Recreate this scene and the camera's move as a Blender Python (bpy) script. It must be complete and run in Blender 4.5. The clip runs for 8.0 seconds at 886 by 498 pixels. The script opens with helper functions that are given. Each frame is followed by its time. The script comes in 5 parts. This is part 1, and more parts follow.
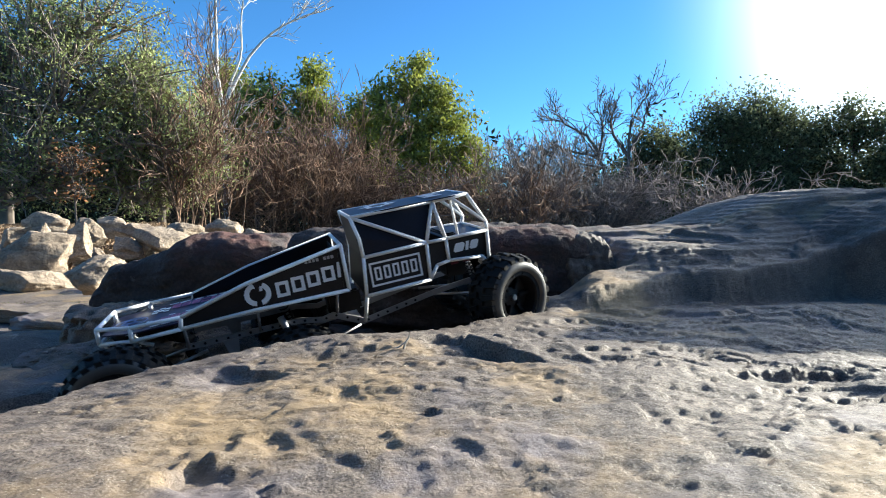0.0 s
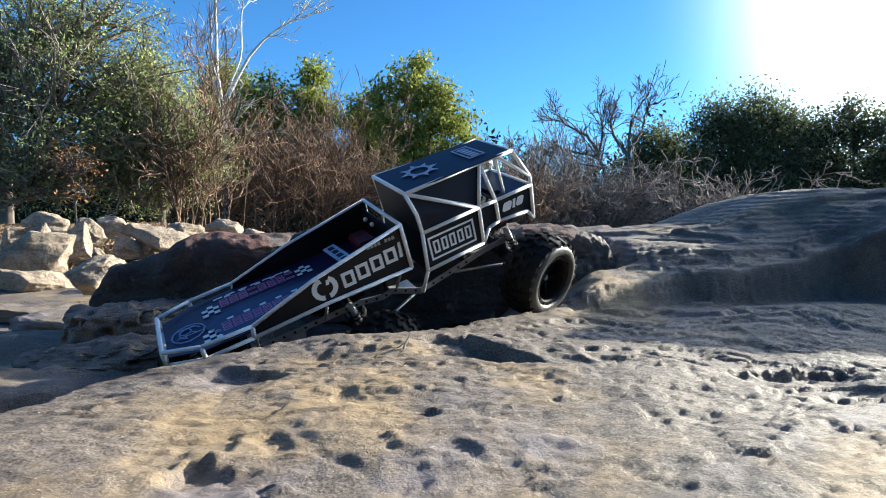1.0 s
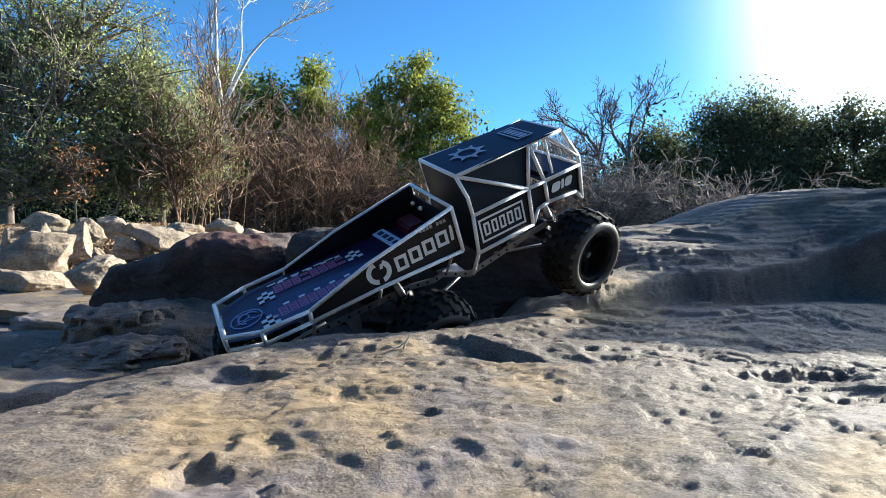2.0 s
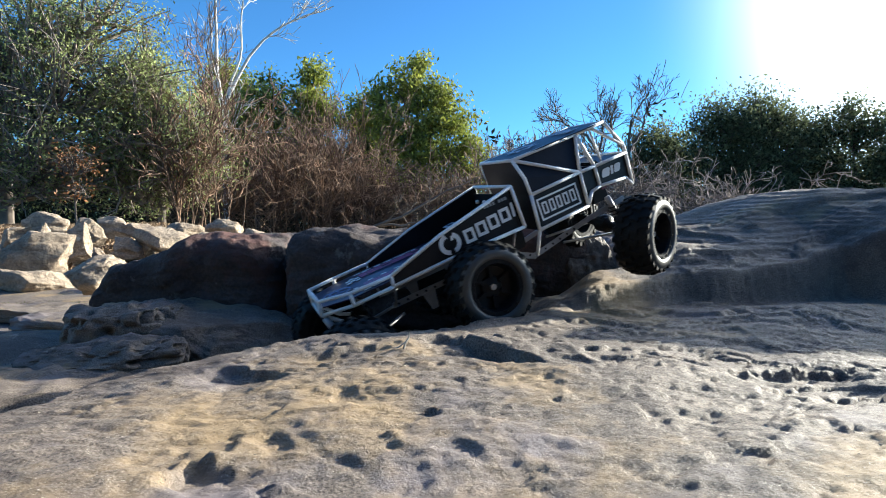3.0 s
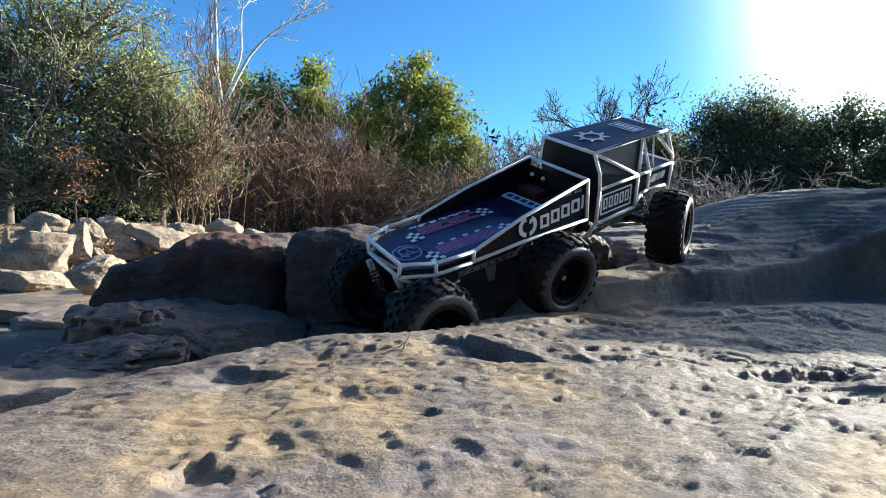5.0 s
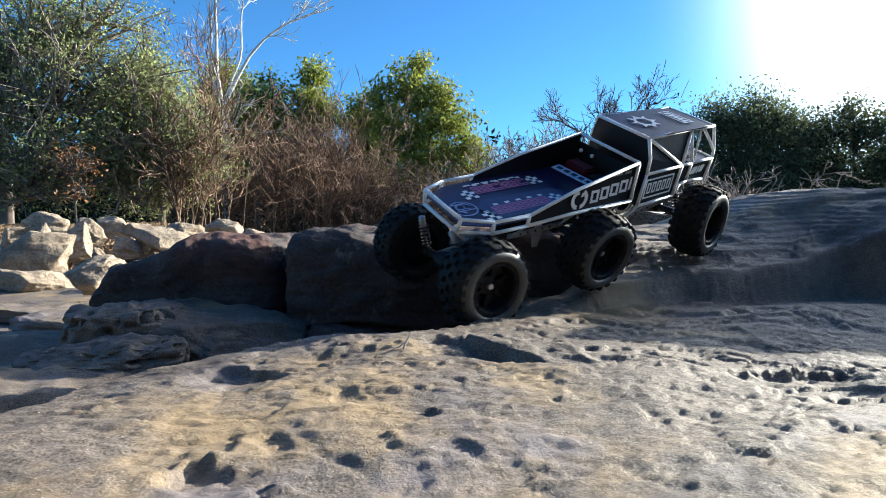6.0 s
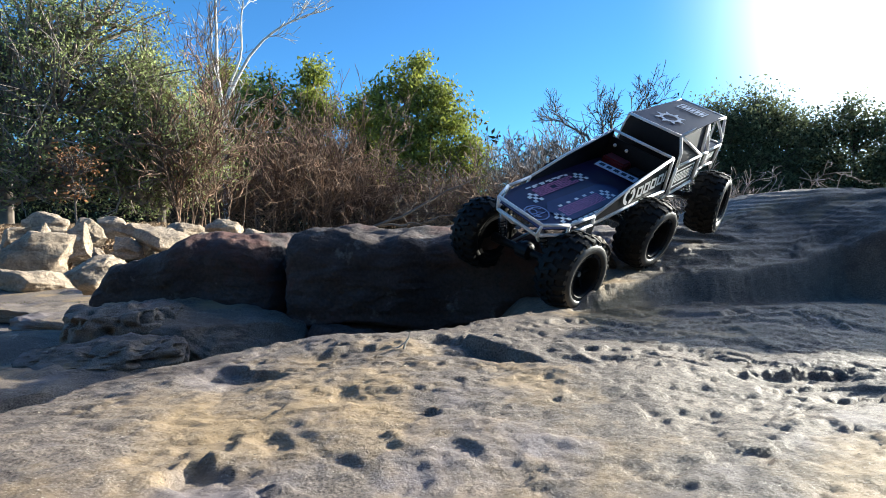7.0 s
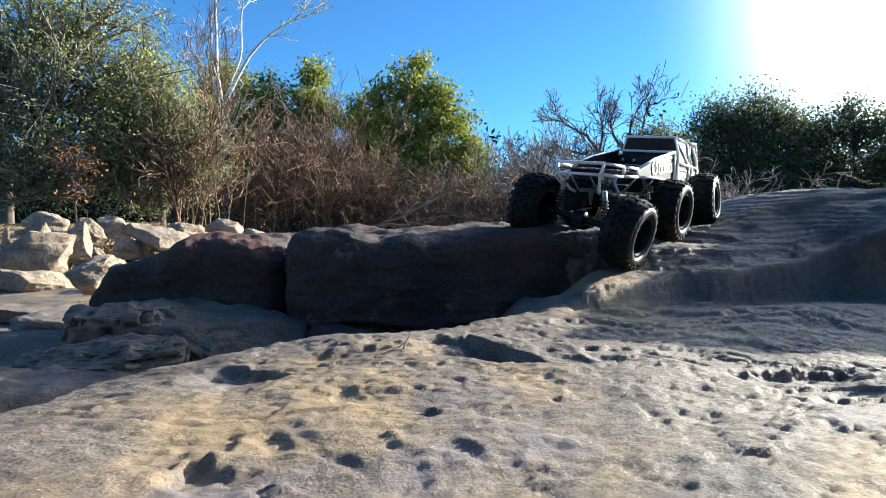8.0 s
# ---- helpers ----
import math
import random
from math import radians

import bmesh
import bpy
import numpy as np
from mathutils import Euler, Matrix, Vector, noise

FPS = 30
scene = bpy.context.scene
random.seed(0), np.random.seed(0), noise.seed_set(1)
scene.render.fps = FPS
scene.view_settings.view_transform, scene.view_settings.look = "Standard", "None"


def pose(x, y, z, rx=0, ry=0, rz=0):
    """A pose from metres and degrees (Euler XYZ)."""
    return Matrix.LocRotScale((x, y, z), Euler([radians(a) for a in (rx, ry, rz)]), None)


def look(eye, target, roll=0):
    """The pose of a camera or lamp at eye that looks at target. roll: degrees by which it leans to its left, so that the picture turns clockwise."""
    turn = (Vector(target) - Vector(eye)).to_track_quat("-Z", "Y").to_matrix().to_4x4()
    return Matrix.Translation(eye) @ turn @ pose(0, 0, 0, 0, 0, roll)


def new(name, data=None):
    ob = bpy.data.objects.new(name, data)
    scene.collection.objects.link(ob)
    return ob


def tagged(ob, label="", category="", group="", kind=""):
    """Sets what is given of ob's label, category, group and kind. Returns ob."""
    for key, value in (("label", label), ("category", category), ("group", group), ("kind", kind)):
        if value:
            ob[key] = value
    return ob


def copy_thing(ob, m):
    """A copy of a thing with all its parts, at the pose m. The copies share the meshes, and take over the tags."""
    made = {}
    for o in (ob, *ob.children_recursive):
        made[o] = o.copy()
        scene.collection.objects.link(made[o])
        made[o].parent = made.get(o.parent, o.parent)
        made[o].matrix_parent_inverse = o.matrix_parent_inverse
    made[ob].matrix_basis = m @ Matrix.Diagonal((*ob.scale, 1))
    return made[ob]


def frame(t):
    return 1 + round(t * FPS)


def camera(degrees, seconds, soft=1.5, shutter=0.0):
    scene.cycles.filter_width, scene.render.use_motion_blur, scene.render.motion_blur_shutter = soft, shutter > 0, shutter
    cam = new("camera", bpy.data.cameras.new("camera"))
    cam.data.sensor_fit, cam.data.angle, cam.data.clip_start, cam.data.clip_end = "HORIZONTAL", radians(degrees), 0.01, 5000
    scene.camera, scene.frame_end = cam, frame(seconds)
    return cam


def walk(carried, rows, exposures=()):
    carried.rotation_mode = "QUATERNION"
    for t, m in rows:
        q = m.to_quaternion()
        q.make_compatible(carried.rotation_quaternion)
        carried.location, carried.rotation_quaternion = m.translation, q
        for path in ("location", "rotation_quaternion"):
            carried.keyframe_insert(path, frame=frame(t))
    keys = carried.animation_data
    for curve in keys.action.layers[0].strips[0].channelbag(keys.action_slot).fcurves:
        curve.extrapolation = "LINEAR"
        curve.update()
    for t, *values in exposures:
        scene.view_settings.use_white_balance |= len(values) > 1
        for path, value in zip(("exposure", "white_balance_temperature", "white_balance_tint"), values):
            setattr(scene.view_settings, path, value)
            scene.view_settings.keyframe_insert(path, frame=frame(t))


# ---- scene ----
cam = camera(78, 8.0, soft=0.9, shutter=0.5)
CAM = look((0, 0, 0.15), (0, 10, 0.15 - 10 * math.tan(radians(2.5))))
walk(cam, [(0.0, CAM), (8.0, CAM)], exposures=[(0.0, 1.5, 6500, 4), (8.0, 1.5, 6500, 4)])

# ---- world, sun ----
SUN_AZ, SUN_EL = 60.0, 19.0
SUN_DIR = Vector((math.sin(radians(SUN_AZ)) * math.cos(radians(SUN_EL)), math.cos(radians(SUN_AZ)) * math.cos(radians(SUN_EL)), math.sin(radians(SUN_EL))))
world = bpy.data.worlds.new("world")
scene.world = world
world.use_nodes = True
WN, WL = world.node_tree.nodes.new, world.node_tree.links.new
sky = WN("ShaderNodeTexSky")
sky.sky_type, sky.sun_disc = "NISHITA", False
sky.sun_elevation, sky.sun_rotation = radians(SUN_EL), radians(SUN_AZ)
sky.altitude, sky.air_density, sky.dust_density, sky.ozone_density = 200, 1.0, 0.2, 6.0
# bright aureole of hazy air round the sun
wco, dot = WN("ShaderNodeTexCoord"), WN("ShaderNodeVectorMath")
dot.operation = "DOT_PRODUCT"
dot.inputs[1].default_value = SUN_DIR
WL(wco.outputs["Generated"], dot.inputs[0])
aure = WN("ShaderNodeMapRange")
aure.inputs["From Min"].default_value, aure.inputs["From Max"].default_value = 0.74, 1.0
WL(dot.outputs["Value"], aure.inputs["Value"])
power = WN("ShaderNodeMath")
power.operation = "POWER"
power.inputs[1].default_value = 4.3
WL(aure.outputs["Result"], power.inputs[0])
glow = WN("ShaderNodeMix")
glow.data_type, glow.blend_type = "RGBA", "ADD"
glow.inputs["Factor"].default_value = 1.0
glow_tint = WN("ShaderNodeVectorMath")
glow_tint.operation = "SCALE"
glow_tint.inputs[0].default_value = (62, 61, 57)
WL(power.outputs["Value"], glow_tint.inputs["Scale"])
deep = WN("ShaderNodeMix")
deep.data_type, deep.blend_type = "RGBA", "MULTIPLY"
deep.inputs["Factor"].default_value = 1.0
deep.inputs["B"].default_value = (0.55, 0.88, 1.05, 1)
WL(sky.outputs["Color"], deep.inputs["A"])
WL(deep.outputs["Result"], glow.inputs["A"])
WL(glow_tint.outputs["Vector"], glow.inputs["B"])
back = world.node_tree.nodes["Background"]
back.inputs["Strength"].default_value = 0.085
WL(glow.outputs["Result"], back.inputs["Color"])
sun = new("sun", bpy.data.lights.new("sun", "SUN"))
sun.data.energy, sun.data.angle, sun.data.color = 5.0, radians(0.6), (1.0, 0.945, 0.85)
sun.matrix_world = look(SUN_DIR * 50, (0, 0, 0))


# ---- materials ----
def material(name, dark, light, scale=8.0, rough=0.8, metal=0.0, bump=0.0, bump_scale=60.0, fine=None, spots=None, island=0.0, coat=0.0, translucent=0.0, contrast=0.22, specular=0.5, chips=None):
    """Two tones mixed by broad and fine noise, with relief. spots: (colour, scale, threshold)."""
    m = bpy.data.materials.new(name)
    m.use_nodes = True
    nt = m.node_tree
    N, L = nt.nodes.new, nt.links.new
    b = nt.nodes["Principled BSDF"]
    co = N("ShaderNodeTexCoord")
    n1 = N("ShaderNodeTexNoise")
    n1.inputs["Scale"].default_value, n1.inputs["Detail"].default_value, n1.inputs["Roughness"].default_value = scale, 8, 0.62
    L(co.outputs["Object"], n1.inputs["Vector"])
    ramp = N("ShaderNodeValToRGB")
    ramp.color_ramp.elements[0].position, ramp.color_ramp.elements[1].position = 0.5 - contrast, 0.5 + contrast
    ramp.color_ramp.elements[0].color, ramp.color_ramp.elements[1].color = (*dark, 1), (*light, 1)
    L(n1.outputs["Fac"], ramp.inputs["Fac"])
    col = ramp.outputs["Color"]
    if fine:
        n2 = N("ShaderNodeTexNoise")
        n2.inputs["Scale"].default_value, n2.inputs["Detail"].default_value = fine[0], 4
        L(co.outputs["Object"], n2.inputs["Vector"])
        mr = N("ShaderNodeMapRange")
        mr.inputs["From Min"].default_value, mr.inputs["From Max"].default_value = 0.3, 0.7
        mr.inputs["To Min"].default_value, mr.inputs["To Max"].default_value = 1 - fine[1], 1 + fine[1]
        L(n2.outputs["Fac"], mr.inputs["Value"])
        mx = N("ShaderNodeMix")
        mx.data_type, mx.blend_type = "RGBA", "MULTIPLY"
        mx.inputs["Factor"].default_value = 1
        L(col, mx.inputs["A"])
        L(mr.outputs["Result"], mx.inputs["B"])
        col = mx.outputs["Result"]
    for k, (scolor, sscale, thr) in enumerate(spots or []):
        n3 = N("ShaderNodeTexNoise")
        n3.inputs["Scale"].default_value, n3.inputs["Detail"].default_value, n3.inputs["Roughness"].default_value = sscale, 6, 0.65
        n3.noise_dimensions = "4D"
        n3.inputs["W"].default_value = 3.7 * (k + 1)
        L(co.outputs["Object"], n3.inputs["Vector"])
        mr = N("ShaderNodeMapRange")
        mr.inputs["From Min"].default_value, mr.inputs["From Max"].default_value = thr, thr + 0.1
        L(n3.outputs["Fac"], mr.inputs["Value"])
        mx = N("ShaderNodeMix")
        mx.data_type = "RGBA"
        L(mr.outputs["Result"], mx.inputs["Factor"])
        L(col, mx.inputs["A"])
        mx.inputs["B"].default_value = (*scolor, 1)
        col = mx.outputs["Result"]
    if island:
        g = N("ShaderNodeNewGeometry")
        mr = N("ShaderNodeMapRange")
        mr.inputs["To Min"].default_value, mr.inputs["To Max"].default_value = 1 - island, 1 + island
        L(g.outputs["Random Per Island"], mr.inputs["Value"])
        mx = N("ShaderNodeMix")
        mx.data_type, mx.blend_type = "RGBA", "MULTIPLY"
        mx.inputs["Factor"].default_value = 1
        L(col, mx.inputs["A"])
        L(mr.outputs["Result"], mx.inputs["B"])
        col = mx.outputs["Result"]
    L(col, b.inputs["Base Color"])
    b.inputs["Roughness"].default_value, b.inputs["Metallic"].default_value = rough, metal
    b.inputs["Specular IOR Level"].default_value = specular
    b.inputs["Coat Weight"].default_value = coat
    if bump:
        n4 = N("ShaderNodeTexNoise")
        n4.inputs["Scale"].default_value, n4.inputs["Detail"].default_value, n4.inputs["Roughness"].default_value = bump_scale, 8, 0.7
        L(co.outputs["Object"], n4.inputs["Vector"])
        bp = N("ShaderNodeBump")
        bp.inputs["Strength"].default_value, bp.inputs["Distance"].default_value = 1.0, bump
        L(n4.outputs["Fac"], bp.inputs["Height"])
        if chips:  # broken flakes: (scale, depth), drawn out along the bedding
            warp = N("ShaderNodeTexNoise")
            warp.inputs["Scale"].default_value, warp.inputs["Detail"].default_value = chips[0] * 0.8, 5
            L(co.outputs["Object"], warp.inputs["Vector"])
            va = N("ShaderNodeVectorMath")
            va.operation = "MULTIPLY_ADD"
            va.inputs[1].default_value = (1.3 / chips[0],) * 3
            L(warp.outputs["Color"], va.inputs[0])
            L(co.outputs["Object"], va.inputs[2])
            mp = N("ShaderNodeMapping")
            mp.inputs["Scale"].default_value = (0.6, 1.15, 1.0)
            L(va.outputs["Vector"], mp.inputs["Vector"])
            below = bp
            for k, (vs, vd) in enumerate(((chips[0], chips[1]), (chips[0] * 2.7, chips[1] * 0.45))):
                vo = N("ShaderNodeTexVoronoi")
                vo.inputs["Scale"].default_value = vs
                L(mp.outputs["Vector"], vo.inputs["Vector"])
                cb = N("ShaderNodeBump")
                cb.inputs["Strength"].default_value, cb.inputs["Distance"].default_value = 1.0, vd
                sx = N("ShaderNodeSeparateColor")
                L(vo.outputs["Color"], sx.inputs["Color"])
                L(sx.outputs["Red"], cb.inputs["Height"])
                L(below.outputs["Normal"], cb.inputs["Normal"])
                below = cb
            bp = below
        L(bp.outputs["Normal"], b.inputs["Normal"])
    if translucent:
        tr = N("ShaderNodeBsdfTranslucent")
        L(col, tr.inputs["Color"])
        ms = N("ShaderNodeMixShader")
        ms.inputs["Fac"].default_value = translucent
        L(b.outputs["BSDF"], ms.inputs[1])
        L(tr.outputs["BSDF"], ms.inputs[2])
        L(ms.outputs["Shader"], nt.nodes["Material Output"].inputs["Surface"])
    return m


STONE = material("sandstone", (0.088, 0.069, 0.060), (0.248, 0.199, 0.156), 5, 0.68, bump=0.0021, bump_scale=300, fine=(420, 0.6), chips=(60, 0.0026), specular=0.35,
                 spots=[((0.10, 0.077, 0.064), 9, 0.545), ((0.40, 0.35, 0.28), 24, 0.63), ((0.31, 0.218, 0.125), 4, 0.53), ((0.19, 0.16, 0.16), 3.5, 0.55), ((0.05, 0.040, 0.034), 330, 0.585), ((0.50, 0.44, 0.35), 390, 0.60)])
# darker than the slab's sandstone: the ledge's shade is put into these tones
SHADED_LEDGE_STONE = material("shaded_ledge_stone", (0.032, 0.024, 0.023), (0.10, 0.074, 0.068), 5, 0.85, bump=0.010, bump_scale=45, fine=(150, 0.25), chips=(16, 0.005),
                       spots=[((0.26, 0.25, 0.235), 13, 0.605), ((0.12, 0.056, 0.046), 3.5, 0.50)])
# sandstone darkened in its colour to stand for the channel's deep shade
SHADED_CHANNEL_STONE = material("shaded_channel_stone", (0.048, 0.034, 0.032), (0.145, 0.10, 0.09), 9, 0.85, bump=0.012, bump_scale=60, fine=(150, 0.3), spots=[((0.03, 0.025, 0.024), 22, 0.58)])
BANK_STONE = material("bank_stone", (0.20, 0.15, 0.11), (0.50, 0.39, 0.28), 5, 0.85, bump=0.03, bump_scale=22, fine=(60, 0.3), chips=(9, 0.02), spots=[((0.16, 0.13, 0.11), 7, 0.58), ((0.48, 0.42, 0.32), 9, 0.62)])
WHITE_TUBE = material("white_tube", (0.80, 0.80, 0.81), (0.90, 0.90, 0.90), 30, 0.38, fine=(300, 0.06))
BLACK_PANEL = material("black_panel", (0.008, 0.008, 0.010), (0.013, 0.013, 0.016), 20, 0.42, fine=(250, 0.2), specular=0.3)
NAVY_PANEL = material("navy_panel", (0.006, 0.008, 0.024), (0.014, 0.018, 0.05), 12, 0.4, fine=(250, 0.15), specular=0.2)
WINDOW_PANEL = material("window_panel", (0.004, 0.005, 0.010), (0.010, 0.012, 0.024), 12, 0.5, fine=(250, 0.15), specular=0.25)
PURPLE_PANEL = material("purple_panel", (0.012, 0.010, 0.035), (0.035, 0.02, 0.075), 9, 0.33)
RUBBER = material("rubber", (0.006, 0.006, 0.006), (0.014, 0.013, 0.012), 25, 0.62, bump=0.0006, bump_scale=400, fine=(200, 0.2), specular=0.22)
RIM_BLACK = material("black_rim", (0.006, 0.006, 0.007), (0.014, 0.014, 0.016), 40, 0.45, specular=0.2)
STEEL = material("steel", (0.30, 0.30, 0.31), (0.55, 0.55, 0.56), 40, 0.35, metal=0.9)
ALLOY = material("grey_alloy", (0.25, 0.25, 0.27), (0.42, 0.42, 0.44), 25, 0.45, metal=0.4)
DECAL_WHITE = material("white_decal", (0.80, 0.80, 0.80), (0.88, 0.88, 0.88), 60, 0.5)
DECAL_PINK = material("pink_decal", (0.42, 0.12, 0.26), (0.60, 0.22, 0.38), 60, 0.5)
DECAL_BLUE = material("blue_decal", (0.16, 0.22, 0.42), (0.28, 0.36, 0.58), 40, 0.5)
RED_PART = material("red_anodised", (0.07, 0.006, 0.012), (0.13, 0.012, 0.02), 40, 0.4)
BARK = material("bark", (0.07, 0.055, 0.045), (0.17, 0.14, 0.115), 12, 0.9, island=0.35)
PALE_BARK = material("pale_bark", (0.38, 0.36, 0.33), (0.62, 0.60, 0.56), 6, 0.85, island=0.15)
BROWN_TWIG = material("brown_twig", (0.08, 0.05, 0.035), (0.28, 0.175, 0.11), 3, 0.9, island=0.65)
GREY_TWIG = material("grey_twig", (0.13, 0.105, 0.09), (0.35, 0.285, 0.24), 3, 0.9, island=0.6)
OLIVE_LEAF = material("olive_leaf", (0.15, 0.18, 0.072), (0.35, 0.385, 0.16), 1.2, 0.85, island=0.7, translucent=0.6)
GREEN_LEAF = material("green_leaf", (0.09, 0.14, 0.03), (0.24, 0.27, 0.07), 0.8, 0.85, island=0.6, translucent=0.5)
YELLOW_LEAF = material("yellow_green_leaf", (0.12, 0.165, 0.028), (0.34, 0.34, 0.07), 0.8, 0.85, island=0.6, translucent=0.5)
DARK_LEAF = material("dark_leaf", (0.06, 0.078, 0.042), (0.16, 0.18, 0.095), 0.8, 0.9, island=0.6, translucent=0.6, specular=0.15)
DEAD_LEAF = material("dead_leaf", (0.16, 0.10, 0.06), (0.36, 0.25, 0.15), 1.5, 0.8, island=0.5, translucent=0.3)
# for the added bank out of view that holds back sky light
DARK_SKY_BLOCK = material("dark_sky_block", (0.012, 0.016, 0.008), (0.05, 0.055, 0.028), 2.2, 0.9, bump=0.08, bump_scale=6, fine=(14, 0.4))
FAR_LEAF = material("far_leaf", (0.030, 0.030, 0.018), (0.085, 0.078, 0.045), 0.5, 0.95, island=0.5, specular=0.05)
# rubber lightened in colour for the ring of sun on the sidewall
GLINT_SIDEWALL = material("glint_sidewall", (0.045, 0.043, 0.040), (0.085, 0.081, 0.075), 30, 0.42, bump=0.0004, bump_scale=300)
RUST_LEAF = material("rust_leaf", (0.16, 0.065, 0.025), (0.30, 0.14, 0.05), 2, 0.7, island=0.5, translucent=0.3)


# ---- helpers of this scene ----
def vnoise(x, y, z, seed=0):
    """Smooth value noise in -1..1 for arrays."""
    xi, yi, zi = np.floor(x).astype(np.int64), np.floor(y).astype(np.int64), np.floor(z).astype(np.int64)
    fx, fy, fz = x - xi, y - yi, z - zi
    fx, fy, fz = (f * f * f * (f * (f * 6 - 15) + 10) for f in (fx, fy, fz))

    def h(a, b, c):
        n = (a * 374761393 + b * 668265263 + c * 2147483647 + seed * 974634777) & 0xFFFFFFFF
        n = ((n ^ (n >> 13)) * 1274126177) & 0xFFFFFFFF
        n = ((n ^ (n >> 16)) * 2246822519) & 0xFFFFFFFF
        return ((n ^ (n >> 15)) & 0xFFFF) / 32767.5 - 1

    r = 0
    for dx in (0, 1):
        for dy in (0, 1):
            for dz in (0, 1):
                w = (fx if dx else 1 - fx) * (fy if dy else 1 - fy) * (fz if dz else 1 - fz)
                r = r + w * h(xi + dx, yi + dy, zi + dz)
    return r


def fbm(x, y, z, octaves=5, gain=0.5, seed=0, ridged=False):
    r, a = 0, 1.0
    for o in range(octaves):
        n = vnoise(x, y, z, seed + o)
        r = r + a * ((1 - 2 * np.abs(n)) if ridged else n)
        x, y, z, a = x * 2.03 + 7.1, y * 2.03 + 3.3, z * 2.03 + 1.7, a * gain
    return r


def smooth(a, b, v):
    t = np.clip((v - a) / (b - a), 0, 1)
    return t * t * (3 - 2 * t)


def mesh_from(name, verts, faces, mat, smooth_shade=False):
    me = bpy.data.meshes.new(name)
    me.from_pydata(verts, [], faces)
    for m in (mat if isinstance(mat, (list, tuple)) else [mat]):
        me.materials.append(m)
    if smooth_shade:
        me.polygons.foreach_set("use_smooth", [True] * len(me.polygons))
    me.update()
    return me


def grid_mesh(name, V, rows, cols, mat):
    """A smooth-shaded sheet of quads over rows x cols vertices."""
    i = np.arange(rows * cols).reshape(rows, cols)
    q = np.stack([i[:-1, :-1], i[:-1, 1:], i[1:, 1:], i[1:, :-1]], -1).reshape(-1, 4)
    me = bpy.data.meshes.new(name)
    me.vertices.add(len(V))
    me.vertices.foreach_set("co", V.astype(np.float32).ravel())
    me.loops.add(q.size)
    me.loops.foreach_set("vertex_index", q.ravel().astype(np.int32))
    me.polygons.add(len(q))
    me.polygons.foreach_set("loop_start", np.arange(0, q.size, 4, dtype=np.int32))
    me.materials.append(mat)
    me.update(calc_edges=True)
    me.polygons.foreach_set("use_smooth", np.ones(len(q), bool))
    return me


def part(name, bm, mat, parent, label="", smooth_shade=False):
    """Links a bmesh as one mesh object under a thing or a part."""
    me = bpy.data.meshes.new(name)
    bm.to_mesh(me)
    bm.free()
    me.materials.append(mat)
    if smooth_shade:
        me.polygons.foreach_set("use_smooth", [True] * len(me.polygons))
    ob = new(name, me)
    ob.parent = parent
    return tagged(ob, label)


def tube_bm(points, radius, sides=10, bm=None):
    """A round tube along points, with domed ends."""
    bm = bm or bmesh.new()
    P = [Vector(p) for p in points]
    rings = []
    for i, p in enumerate(P):
        d = (P[min(i + 1, len(P) - 1)] - P[max(i - 1, 0)]).normalized()
        u = d.orthogonal().normalized() if not rings else (u - d * u.dot(d)).normalized()
        v = d.cross(u)
        r = radius[i] if isinstance(radius, (list, tuple)) else radius
        rings.append([bm.verts.new(p + (u * math.cos(2 * math.pi * k / sides) + v * math.sin(2 * math.pi * k / sides)) * r) for k in range(sides)])
    for a, b in zip(rings, rings[1:]):
        for k in range(sides):
            bm.faces.new((a[k], a[(k + 1) % sides], b[(k + 1) % sides], b[k]))
    bm.faces.new(rings[0][::-1])
    bm.faces.new(rings[-1])
    return bm


def plate_bm(points, thickness, bm=None):
    """A flat plate with the given outline, thickened to its back."""
    bm = bm or bmesh.new()
    P = [Vector(p) for p in points]
    n = sum(((P[i] - P[0]).cross(P[i + 1] - P[0]) for i in range(1, len(P) - 1)), Vector()).normalized()
    f = [bm.verts.new(p) for p in P]
    g = [bm.verts.new(p - n * thickness) for p in P]
    bm.faces.new(f)
    bm.faces.new(g[::-1])
    for i in range(len(P)):
        j = (i + 1) % len(P)
        bm.faces.new((f[j], f[i], g[i], g[j]))
    return bm


def box_bm(cx, cy, cz, sx, sy, sz, bevel=0.0, bm=None):
    bm = bm or bmesh.new()
    made = bmesh.ops.create_cube(bm, size=1, matrix=Matrix.Translation((cx, cy, cz)) @ Matrix.Diagonal((sx, sy, sz, 1)))
    if bevel:
        edges = list({e for v in made["verts"] for e in v.link_edges})
        bmesh.ops.bevel(bm, geom=edges, offset=bevel, segments=2, affect="EDGES")
    return bm


